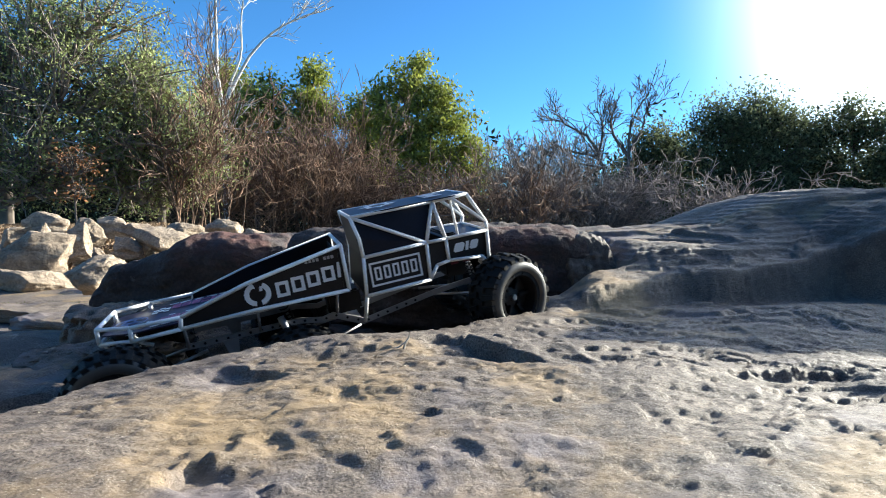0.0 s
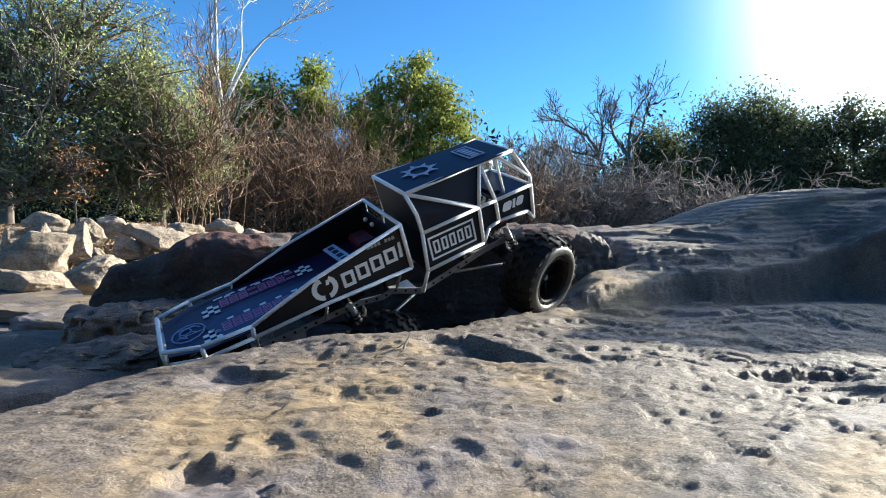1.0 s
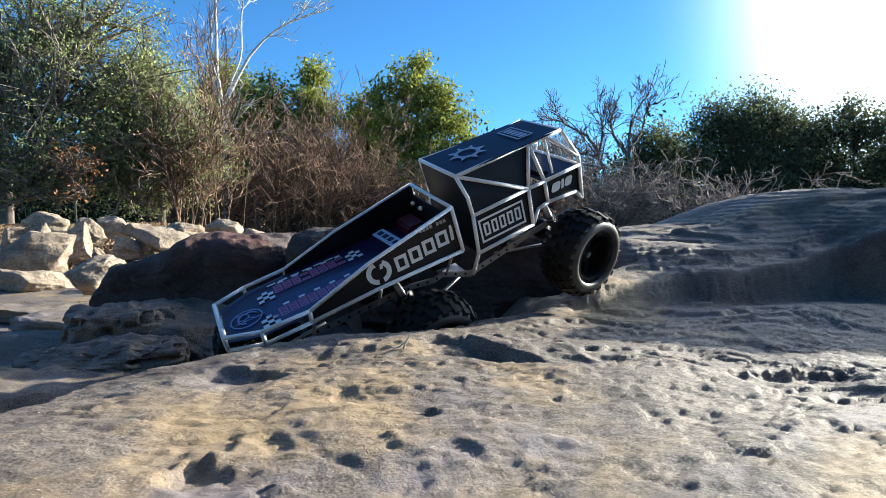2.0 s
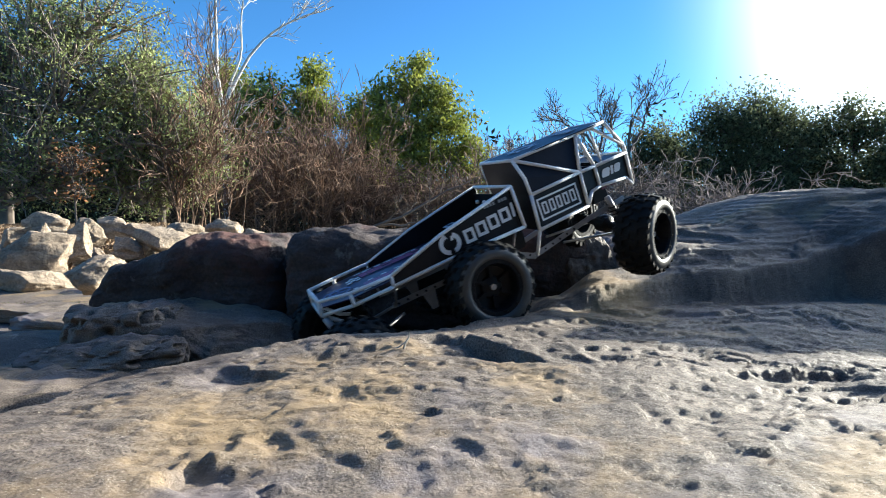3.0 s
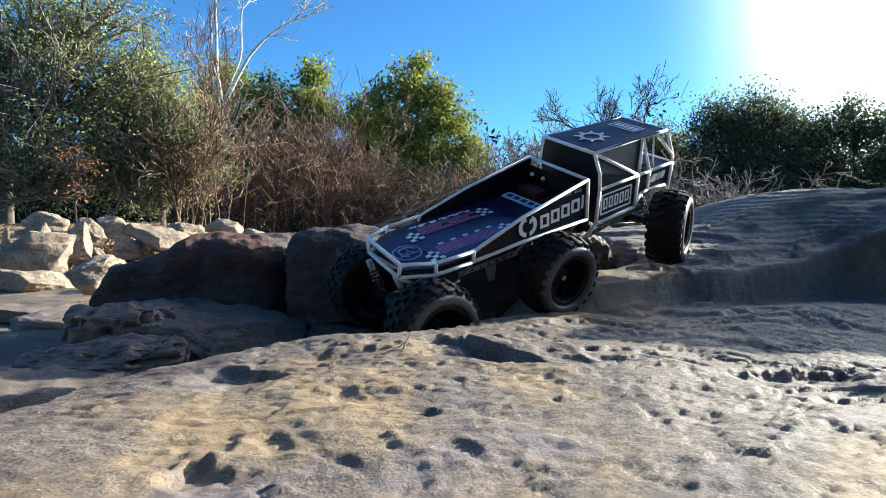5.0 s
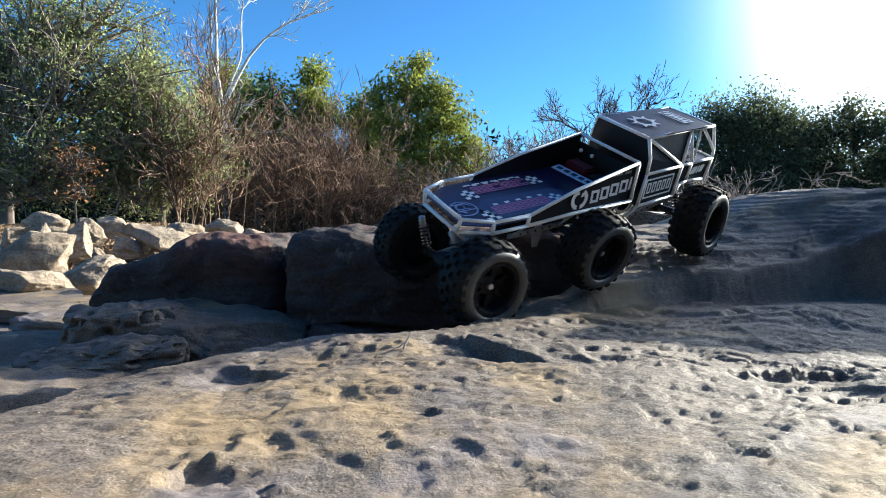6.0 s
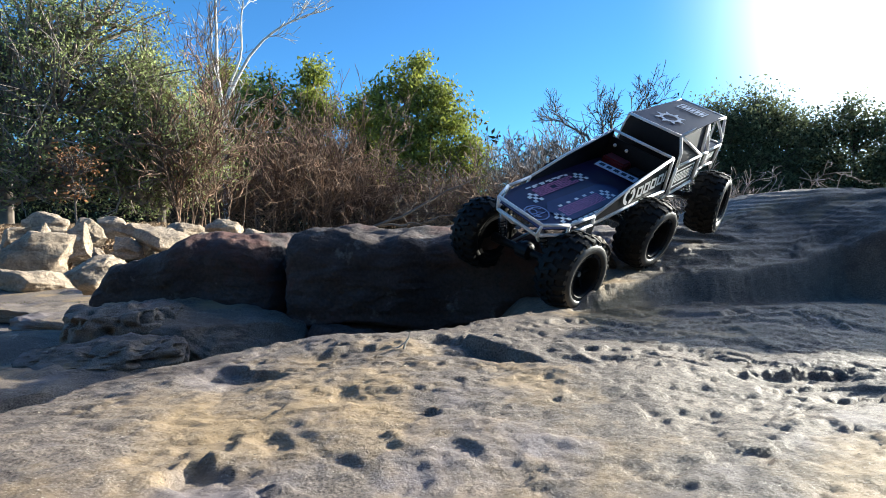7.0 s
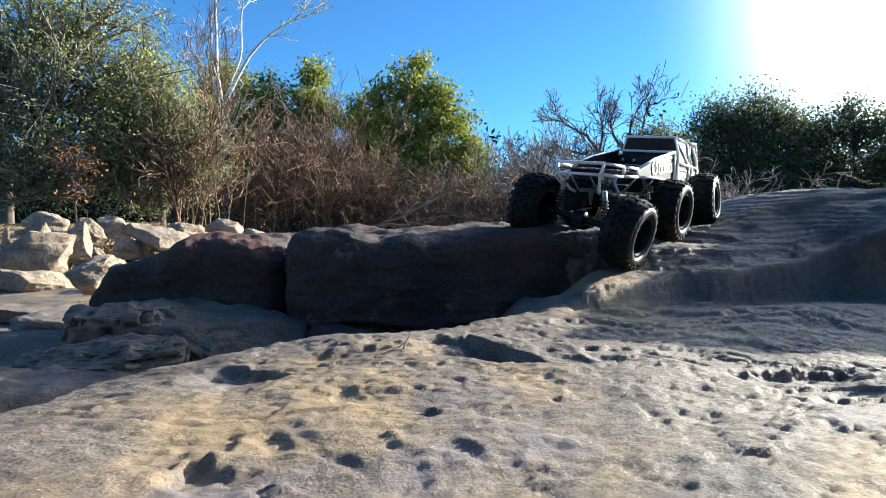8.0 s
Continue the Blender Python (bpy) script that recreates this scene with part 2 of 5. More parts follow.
# ---- ground: one sheet of rock from the camera's feet to the horizon ----
def facets(x, y, fx, fy, seed):
    """Chipped rock: each irregular cell has its own height and tilt."""
    x, y = x * fx, y * fy
    xi, yi = np.floor(x).astype(np.int64), np.floor(y).astype(np.int64)

    def h(a, b, k):
        n = (a * 73856093 + b * 19349663 + (seed * 7 + k) * 83492791) & 0xFFFFFFFF
        n = ((n ^ (n >> 13)) * 1274126177) & 0xFFFFFFFF
        n = ((n ^ (n >> 16)) * 2246822519) & 0xFFFFFFFF
        return ((n ^ (n >> 15)) & 0xFFFF) / 65535.0

    best, val = np.full(x.shape, 9.0), np.zeros(x.shape)
    for dx in (-1, 0, 1):
        for dy in (-1, 0, 1):
            a, b = xi + dx, yi + dy
            px, py = a + h(a, b, 0), b + h(a, b, 1)
            d = (x - px) ** 2 + (y - py) ** 2
            v = h(a, b, 2) * 2 - 1 + (x - px) * (h(a, b, 3) - 0.5) * 1.6 + (y - py) * (h(a, b, 4) - 0.5) * 1.6
            near = d < best
            best, val = np.where(near, d, best), np.where(near, v, val)
    return val


def ground_height(x, y):
    o = 0 * x
    wob = fbm(x * 3.1, y * 3.1, o, 4, seed=11)
    # slab under the camera
    slab = -0.010 - 0.003 * smooth(0.0, -0.35, x) + 0.010 * fbm(x * 2.2, y * 3.5, o, 2, seed=5)
    vary = fbm(x * 0.9, y * 0.9, o, 3, seed=13)
    # stone bank that climbs to the right and away: a broken face, a sloping terrace, then a rounded hump
    jag = 0.022 * fbm(x * 3.2, y * 3.2, o, 5, 0.42, seed=15) * (1 - smooth(1.3, 2.0, x))
    face = np.interp(x, [0.1, 0.2, 0.3, 0.4, 0.5, 0.62, 0.78, 0.9, 1.0, 1.3, 2.0, 3.5, 6.0], [1.02, 1.05, 1.09, 1.12, 1.135, 1.155, 1.20, 1.22, 1.20, 1.15, 0.9, 0.3, -1.5]) + jag
    lip = np.interp(x, [0.0, 0.2, 0.3, 0.45, 0.62, 0.78, 0.9, 1.0, 1.3, 2.0, 4.0], [0.0, 0.022, 0.03, 0.034, 0.030, 0.036, 0.062, 0.108, 0.14, 0.17, 0.2])
    run = y - face
    terrace = lip + np.interp(run, [-1, 0, 0.06, 0.15, 0.25, 0.45, 0.9, 3.0], [0, 0, 0.006, 0.035, 0.064, 0.088, 0.092, 0.10]) + 0.09 * np.clip(x - 0.42, 0, 0.4)
    ridge = 1.5 * fbm(x * 2.6 + 2.0 * y, y * 7.0, o, 3, 0.45, seed=19)
    terrace = terrace + 0.011 * (np.floor(ridge) + smooth(0.0, 0.16, ridge - np.floor(ridge))) * smooth(0.0, 0.10, run) * (1 - smooth(1.9, 2.6, y)) * (1 - smooth(1.3, 2.0, x))
    crest = np.interp(x, [0.70, 0.75, 0.805, 0.88, 0.947, 1.014, 1.10, 1.165, 1.185, 1.22, 1.31, 1.8, 2.6, 5.0], [0.13, 0.150, 0.168, 0.198, 0.222, 0.240, 0.245, 0.241, 0.235, 0.241, 0.244, 0.26, 0.24, 0.18])
    up = smooth(1.39, 1.62, y + 0.5 * jag) * smooth(0.68, 0.82, x)
    terrace = terrace * (1 - up) + np.maximum(crest + 0.010 * fbm(x * 5, y * 8, o, 3, 0.5, seed=23), terrace * 0.9) * up
    # extra rise past the view's right edge, added to throw shade on the terrace
    terrace = terrace + (0.18 + 0.09 * smooth(1.5, 1.75, y)) * smooth(0.83, 0.90, x / np.maximum(y, 0.3)) * smooth(1.20, 1.42, y) * (1 - smooth(1.9, 2.5, y)) * (1 - smooth(1.9, 3.0, x))
    right = slab + (terrace - slab) * smooth(-0.040, 0.003, run) * smooth(0.17, 0.30, x - 0.15 * smooth(1.13, 1.24, y))
    bedding = right / 0.013 + 0.5 * wob
    right = right + 0.0045 * (smooth(0.0, 0.3, bedding - np.floor(bedding)) - (bedding - np.floor(bedding))) * smooth(-0.05, -0.02, run) * smooth(0.2, 0.35, x) * (1 - smooth(1.3, 2.0, x)) * (1 - smooth(1.8, 2.4, y))
    right = right + 0.012 * smooth(0.28, 0.55, x) * np.exp(-(((y - 0.90 - 0.10 * smooth(0.5, 0.75, x)) / 0.09) ** 2)) * (1 - smooth(-0.12, -0.03, run))
    # channel between the slab and the ledge
    rim = np.interp(x, [-0.80, -0.46, -0.40, -0.38, -0.36, -0.333, -0.22, -0.07, 0.014, 0.11, 0.22, 0.3], [0.28, 0.35, 0.45, 0.56, 0.61, 0.648, 0.71, 0.765, 0.815, 0.91, 1.0, 1.05])
    rim = rim + 0.014 * fbm(x * 9, o, o + 2.0, 3, seed=3)
    floor = np.interp(x, [-0.9, -0.5, -0.1, -0.02, 0.06, 0.12, 0.17, 0.22], [-0.17, -0.168, -0.155, -0.14, -0.12, -0.075, -0.03, -0.015])
    floor = floor + 0.06 * smooth(0.98, 1.2, y) * smooth(0.1, -0.1, x) * (1 - smooth(1.5, 2.0, y)) + 0.014 * fbm(x * 5, y * 5, o, 4, seed=21)
    w = smooth(-0.012, 0.05, y - rim) * smooth(0.33, 0.2, x)
    z = right * (1 - w) + np.minimum(floor, right) * w
    # the low river bed behind the ledge and to the left, then the bank under the trees
    low = -0.21 + 0.03 * fbm(x * 1.3, y * 1.3, o, 4, seed=31)
    wl = np.maximum(smooth(1.25, 1.5, y) * smooth(0.36, 0.25, x + 0.5 * vary * smooth(1.6, 2.2, y)), smooth(2.0, 3.3, y + 0.5 * vary))
    wl = np.maximum(wl, smooth(-0.9, -1.5, x + 0.8 * vary * smooth(0.3, -0.4, y)))
    z = z * (1 - wl) + low * wl
    z = z + 0.33 * smooth(3.0, 7.5, y) * smooth(0.36, 0.52, -x / np.maximum(y, 0.1))
    z = z + smooth(14, 40, y) * 0.15 * fbm(x * 0.12, y * 0.12, o, 3, seed=41)
    # worn relief where the camera is near: thin layers, scars, hollows, grain
    near = (1 - smooth(1.45, 2.2, np.hypot(x, y))) * smooth(0.06, 0.2, y)
    wx, wy = x + 0.05 * fbm(x * 8, y * 8, o, 5, 0.6, seed=81), y + 0.045 * fbm(x * 8, y * 8, o, 5, 0.6, seed=82)
    lay = 1.3 * fbm(wx * 2.3 + 0.9 * wy, wy * 5.2, o, 3, 0.4, seed=51)
    f = lay - np.floor(lay)
    steps = 0.006 * (np.floor(lay) + smooth(0.0, 0.1, f) - 0.3) * smooth(0.55, 0.85, y + 0.4 * x)
    crack = 1 - np.abs(fbm(wx * 2.6, wy * 6.5, o, 3, 0.5, seed=55)) * 2.2
    patchy = smooth(-0.1, 0.5, fbm(x * 3, y * 3, o, 2, seed=57))
    scars = -0.0007 * smooth(0.90, 1.0, crack) * patchy
    qx, qy = x + 0.010 * fbm(x * 30, y * 30, o, 4, 0.6, seed=83), y + 0.010 * fbm(x * 30, y * 30, o, 4, 0.6, seed=84)
    broken = smooth(-0.25, 0.35, fbm(x * 2.1, y * 3.0, o, 3, 0.5, seed=61) + 0.35 * smooth(-0.1, 0.5, x) + 0.3 * smooth(0.6, 1.0, y) - 0.15)
    scars = scars + (0.0007 + 0.0018 * broken) * facets(wx, wy, 6.5, 13, 1) + (0.0001 + 0.0003 * broken) * facets(qx, qy, 19, 34, 2) + 0.00012 * facets(qx, qy, 60, 95, 3)
    bed = 2.6 * fbm(qx * 2.0 + 0.5 * qy, qy * 9.0, o, 3, 0.45, seed=63)
    fb = bed - np.floor(bed)
    scars = scars + 0.0011 * (np.floor(bed) + smooth(0.0, 0.07, fb) - fb) * broken
    swell = 0.0009 * fbm(wx * 9, wy * 13, o, 3, 0.5, seed=58)
    grain = 0.0007 * fbm(x * 125, y * 125, o, 2, 0.6, seed=79) * (1 - smooth(0.7, 1.0, y)) + 0.0004 * fbm(x * 48, y * 52, o, 2, 0.6, seed=77) + 0.0004 * fbm(x * 24, y * 32, o, 5, 0.68, seed=71) + 0.0040 * fbm(x * 5.5, y * 7.5, o, 3, 0.5, seed=73) * (1 - smooth(0.72, 0.9, y))
    ragged = 0.9 + 0.5 * fbm(x * 7, y * 7, o, 3, 0.6, seed=75)
    edge_x, edge_y = 0.012 * fbm(x * 9, y * 9, o, 2, 0.4, seed=85), 0.009 * fbm(x * 9, y * 9, o, 2, 0.4, seed=86) + 0.003 * fbm(x * 45, y * 45, o, 3, 0.6, seed=87) + 0.003 * facets(qx, qy, 30, 45, 5)
    for x0, y0, x1, y1, width, depth in HOLLOWS:
        L = math.hypot(x1 - x0, y1 - y0)
        ux, uy = (x1 - x0) / L, (y1 - y0) / L
        hx, hy = x + edge_x, y + edge_y
        u = ((hx - x0) * ux + (hy - y0) * uy) / L * 2 - 1
        v = (hy - y0) * ux - (hx - x0) * uy
        back = np.where(v > 0, 1 - smooth(0, 0.010, v), np.exp(-((v / width) ** 2)))
        z = z - depth * np.exp(-(u * u * u * u)) * back * np.clip(ragged, 0.6, 1.2)
    rough = smooth(-0.3, 0.4, fbm(x * 4.0, y * 5.0, o, 3, 0.5, seed=95))
    crease = 0.0050 * np.minimum(np.abs(fbm(wx * 7, wy * 15, o, 4, 0.55, seed=88)), 0.35) + 0.0030 * np.minimum(np.abs(fbm(qx * 21, qy * 38, o, 3, 0.55, seed=89)), 0.3)
    knobs = 0.0006 * rough * np.abs(fbm(qx * 34, qy * 40, o, 3, 0.55, seed=98))
    leaf = 1.9 * fbm(wx * 2.6 + 1.4 * wy, wy * 12.0, o, 3, 0.5, seed=99)
    flake = (0.0016 + 0.0012 * facets(wx, wy, 9, 16, 21)) * (np.floor(leaf) + smooth(0.0, 0.10, leaf - np.floor(leaf)) - (leaf - np.floor(leaf))) * (1 - 0.85 * smooth(-0.20, -0.10, run)) * smooth(0.50, 0.72, y + 0.25 * x) * smooth(-0.25, 0.1, x)
    return z + near * (steps + scars + swell + grain + crease + knobs + flake)


HOLLOWS = [  # broken layer edges in the slab: both ends, how far the drop runs out, depth
    (-0.248, 0.606, -0.171, 0.577, 0.05, 0.01), (-0.178, 0.341, -0.171, 0.38, 0.05, 0.01), (-0.151, 0.403, -0.141, 0.418, 0.025, 0.004), (-0.222, 0.37, -0.211, 0.371, 0.02, 0.003),
    (-0.345, 0.47, -0.347, 0.488, 0.02, 0.004), (-0.177, 0.644, -0.074, 0.678, 0.05, 0.007), (-0.049, 0.71, 0.012, 0.737, 0.04, 0.007),
    (0.0, 0.726, 0.114, 0.618, 0.08, 0.021), (0.128, 0.644, 0.189, 0.623, 0.05, 0.006), (0.187, 0.65, 0.253, 0.644, 0.05, 0.006), (0.317, 0.606, 0.466, 0.623, 0.08, 0.016),
    (0.266, 0.577, 0.314, 0.583, 0.04, 0.006), (0.19, 0.532, 0.238, 0.54, 0.03, 0.003), (0.187, 0.46, 0.25, 0.463, 0.035, 0.0035), (0.132, 0.501, 0.173, 0.511, 0.04, 0.003),
    (0.376, 0.766, 0.424, 0.782, 0.05, 0.008), (0.554, 0.879, 0.625, 0.889, 0.06, 0.01),
    (0.242, 0.418, 0.342, 0.425, 0.015, 0.0018), (-0.119, 0.532, -0.075, 0.495, 0.03, 0.004)]

rh = np.random.RandomState(41)
for _ in range(16):  # thin flaked edges on the farther part of the slab
    hx, hy, hl, ht = rh.uniform(0.05, 0.78), rh.uniform(0.52, 0.98), rh.uniform(0.03, 0.11), rh.normal(0.1, 0.25)
    HOLLOWS.append((hx, hy, hx + hl, hy + hl * ht, rh.uniform(0.02, 0.05), rh.uniform(0.0025, 0.0065) * (0.4 + 0.6 * hy)))


def spread(lo, hi, step, out_lo, out_hi, grow=1.09):
    a = list(np.arange(lo, hi, step))
    d, v = step, hi
    while v < out_hi:
        a.append(v)
        d *= grow
        v += d
    d, v, b = step, lo, []
    while v > out_lo:
        d *= grow
        v -= d
        b.append(v)
    return np.array(b[::-1] + a)


def build_ground():
    xs = spread(-0.66, 1.25, 0.0038, -600, 600, 1.14)
    ys = np.concatenate([spread(0.24, 0.75, 0.0028, -600, 0.7529, 1.14), spread(0.753, 1.66, 0.0052, 0.76, 900, 1.12)])
    X, Y = np.meshgrid(xs, ys)
    Z = ground_height(X.ravel(), Y.ravel())
    V = np.stack([X.ravel(), Y.ravel(), Z], -1)
    ob = new("ground", grid_mesh("ground", V, len(ys), len(xs), STONE))
    tagged(ob, "weathered tan sandstone ground with worn layers and pits", "rock ground", kind="structure")
    return ob


build_ground()


def rock_mesh(name, dims, seed, mat, n=40, power=4.0, rough=0.06, scale=3.0, layers=0.0, facets=0, shape=None):
    """A weathered block: a rounded box pushed about by noise. dims: half sizes. shape: bends the unit block."""
    k = np.linspace(-1, 1, n)
    A, B = np.meshgrid(k, k)
    sides, faces, base = [], [], 0
    for ax in range(3):
        for sg in (-1, 1):
            P = np.zeros((n * n, 3))
            P[:, ax], P[:, (ax + 1) % 3], P[:, (ax + 2) % 3] = sg, A.ravel() * sg, B.ravel()
            sides.append(P)
            i = np.arange(n * n).reshape(n, n) + base
            faces.append(np.stack([i[:-1, :-1], i[:-1, 1:], i[1:, 1:], i[1:, :-1]], -1).reshape(-1, 4))
            base += n * n
    P = np.concatenate(sides)
    P = P / (np.abs(P) ** power).sum(1, keepdims=True) ** (1 / power)
    D = np.array(dims)
    rr = np.random.RandomState(seed)
    for _ in range(facets):
        c = rr.normal(0, 1, 3)
        c /= np.linalg.norm(c)
        over = np.maximum(P @ c - rr.uniform(0.62, 0.92), 0)
        P = P - over[:, None] * c
    Q = (shape(P.copy()) if shape else P) * D
    nrm = np.sign(P) * np.abs(P) ** min(power - 1, 3) / D
    nrm /= np.linalg.norm(nrm, axis=1, keepdims=True)
    m = min(dims)
    q = Q * scale / m
    off = seed * 13.7
    d = rough * m * fbm(q[:, 0] * 0.5 + off, q[:, 1] * 0.5, q[:, 2] * 0.5, 6, 0.55, seed=seed)
    d += rough * m * 1.2 * fbm(q[:, 0] * 0.17 + off, q[:, 1] * 0.17, q[:, 2] * 0.17, 2, seed=seed + 50)
    if layers:
        l = fbm(q[:, 0] * 0.15 + off, q[:, 1] * 0.15, q[:, 2] * 0.9, 4, seed=seed + 90)
        d += layers * m * np.round(l * 2.5) / 2.5
    Q = Q + nrm * d[:, None]
    Q[:, 2] += D[2]
    me = mesh_from(name, Q.tolist(), np.concatenate(faces).tolist(), mat, True)
    bm = bmesh.new()
    bm.from_mesh(me)
    bmesh.ops.remove_doubles(bm, verts=bm.verts, dist=1e-5)
    bm.to_mesh(me)
    bm.free()
    return me


def tapered_block(P):
    """Sinks towards its far end, undercut along the foot."""
    u = (P[:, 0] + 1) / 2
    top = np.interp(u, [0, 0.06, 0.13, 0.33, 0.5, 0.58, 0.75, 1], [0.50, 0.66, 0.78, 0.88, 0.93, 0.985, 1.0, 1.02])
    P[:, 2] = (P[:, 2] + 1) * top - 1
    low = smooth(0.1, -0.9, P[:, 2])
    P[:, 1] += low * (0.10 + 0.25 * (1 - u)) * (P[:, 1] < 0.2)
    P[:, 0] += low * 0.10 * (u < 0.3)
    P[:, 1] -= 0.10 * np.exp(-(((u - 0.50) / 0.10) ** 2)) * smooth(-0.2, 0.6, P[:, 2]) * (P[:, 1] < 0)
    return P


def long_block(P):
    """A long block with a sagging top, a bedding crack low on its face and a broken end."""
    u = (P[:, 0] + 1) / 2
    top = np.interp(u, [0, 0.03, 0.10, 0.22, 0.30, 0.45, 0.62, 0.8, 0.93, 1], [0.94, 0.99, 1.0, 0.985, 0.955, 0.975, 0.99, 1.0, 0.99, 0.9])
    P[:, 2] = (P[:, 2] + 1) * top - 1
    line = -0.40 + 0.16 * np.abs(np.sin(u * 7.0)) * (u < 0.75)
    face = (P[:, 1] < 0)
    P[:, 1] += face * (0.09 * np.exp(-(((P[:, 2] - line) / 0.035) ** 2)) + 0.05 * smooth(line, line - 0.1, P[:, 2]) - 0.05 * np.exp(-(((u - 0.33) / 0.12) ** 2)))
    return P


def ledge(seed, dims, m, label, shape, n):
    ob = new("rock_ledge", rock_mesh("rock_ledge", dims, seed, SHADED_LEDGE_STONE, n, 9.0, 0.075, 3.0, 0.04, 0, shape))
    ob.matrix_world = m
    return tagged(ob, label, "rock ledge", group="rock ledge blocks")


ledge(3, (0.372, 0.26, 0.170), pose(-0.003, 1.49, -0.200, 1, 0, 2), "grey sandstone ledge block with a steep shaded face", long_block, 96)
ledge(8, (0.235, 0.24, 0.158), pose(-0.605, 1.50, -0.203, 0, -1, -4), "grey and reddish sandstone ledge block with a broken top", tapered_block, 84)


def boulder(seed, dims, m, mat, label, n=36, power=3.0, rough=0.10, layers=0.05, facets=7, shape=None):
    ob = new("boulder", rock_mesh("boulder", dims, seed, mat, n, power, rough, 3.0, layers, facets, shape))
    ob.matrix_world = m
    return tagged(ob, label, "boulder", group="boulders")


def pitted(P):
    """Deep round pits, as in weathered tuff."""
    d = np.linalg.norm(P, axis=1, keepdims=True)
    q = P * np.array([5.0, 3.4, 2.3])
    pit = smooth(0.15, 0.55, vnoise(q[:, 0], q[:, 1], q[:, 2], 77)) + 0.6 * smooth(0.2, 0.6, vnoise(q[:, 0] * 2, q[:, 1] * 2, q[:, 2] * 2, 78))
    return P - P / d * 0.15 * pit[:, None]


boulder(21, (0.125, 0.085, 0.058), pose(-0.655, 1.12, -0.118, 0, -3, 8), STONE, "rough deeply pitted boulder at the foot of the ledge", 44, 3.2, 0.10, 0.0, 3, pitted)
boulder(22, (0.150, 0.070, 0.036), pose(-0.625, 1.00, -0.130, 0, -2, -4), STONE, "low broken rock at the foot of the ledge", 40, 3.5, 0.14, 0.0, 6, pitted)
boulder(23, (0.165, 0.12, 0.058), pose(-0.475, 1.165, -0.155, 6, 9, -6), STONE, "sloping reddish rock shelf at the foot of the ledge", 44, 4.5, 0.10, 0.06, 3)
# these three carry the channel's shade in their stone colour
boulder(28, (0.10, 0.05, 0.030), pose(-0.215, 1.17, -0.135, 0, 8, -4), SHADED_CHANNEL_STONE, "thin slab leaning against the ledge, coloured dark for its shade", 28, 4.0, 0.12, 0.08, 5)
boulder(26, (0.27, 0.20, 0.03), pose(-0.33, 0.98, -0.222, 1, -2, 6), SHADED_CHANNEL_STONE, "flat rock in the bottom of the channel, coloured dark for its shade", 40, 4.0, 0.3, 0.1)
boulder(27, (0.14, 0.12, 0.035), pose(-0.08, 1.08, -0.20, 1, -6, -10), SHADED_CHANNEL_STONE, "flat rock in the bottom of the channel, coloured dark for its shade", 36, 4.0, 0.3, 0.1)
boulder(24, (0.125, 0.11, 0.036), pose(0.70, 1.86, 0.062, 0, 2, 8), STONE, "rounded brown rock beside the ledge", 40, 2.8, 0.08)
boulder(25, (0.085, 0.10, 0.085), pose(0.335, 1.33, -0.045, 4, 6, 22), STONE, "sunlit broken end of the rock ledge", 48, 3.2, 0.14)
for k, (x, y, z, a, b, c, rz) in enumerate(((-1.75, 2.25, -0.235, .30, .18, .028, 8), (-1.25, 1.95, -0.23, .24, .15, .030, -12), (-0.98, 1.55, -0.225, .18, .13, .035, 20), (-0.92, 1.22, -0.205, .15, .10, .030, -5), (-2.3, 2.5, -0.24, .3, .16, .03, 3), (-0.70, 0.86, -0.200, .26, .16, .052, 4))):
    boulder(140 + k, (a, b, c), pose(x, y, z, 0, 2, rz), STONE, "flat layered sandstone slab on the river bed", 40, 6.0, 0.12, 0.12, 5)
BANK = [  # place, half sizes, turn
    (-2.55, 3.40, -0.24, .25, .20, .17, 0, 5, 10), (-2.17, 2.95, -0.26, .21, .16, .085, 0, 4, -8), (-2.92, 4.00, -0.10, .085, .08, .16, 4, -6, 10),
    (-2.60, 3.80, -0.20, .12, .09, .19, -6, 12, 0), (-1.62, 2.60, -0.22, .155, .13, .125, 3, -8, 15), (-2.14, 4.20, -0.06, .28, .2, .10, 8, 12, -6),
    (-2.35, 4.05, -0.16, .14, .12, .12, 0, 9, 30), (-2.36, 4.45, -0.12, .12, .10, .12, 0, -14, 20), (-3.50, 4.50, -0.10, .16, .13, .13, 0, 4, 50),
    (-2.28, 4.80, -0.02, .17, .13, .10, 0, 8, 15), (-2.95, 4.60, -0.08, .13, .10, .16, 6, -10, 5), (-2.78, 5.00, 0.00, .17, .14, .10, 0, 6, 60),
    (-1.95, 4.60, -0.06, .14, .12, .09, 0, 10, -20), (-3.30, 3.90, -0.18, .15, .12, .13, 0, -8, 25), (-1.98, 3.30, -0.24, .11, .10, .07, 0, 3, 70),
    (-2.02, 5.10, -0.02, .20, .15, .12, 0, -6, 12), (-3.75, 5.10, 0.0, .2, .15, .14, 0, 5, 40), (-1.72, 4.95, -0.06, .16, .12, .10, 0, 18, 0), (-3.2, 5.3, 0.02, .16, .14, .12, 0, 0, 10)]
for k, (x, y, z, a, b, c, rx, ry, rz) in enumerate(BANK):
    boulder(100 + k, (a, b, c), pose(x, y, z, rx, ry, rz), BANK_STONE, "sunlit pale pinkish boulder on the bank" if k % 3 else "sunlit tan angular boulder on the bank", 26, 8.0, 0.07, 0.10, 26)


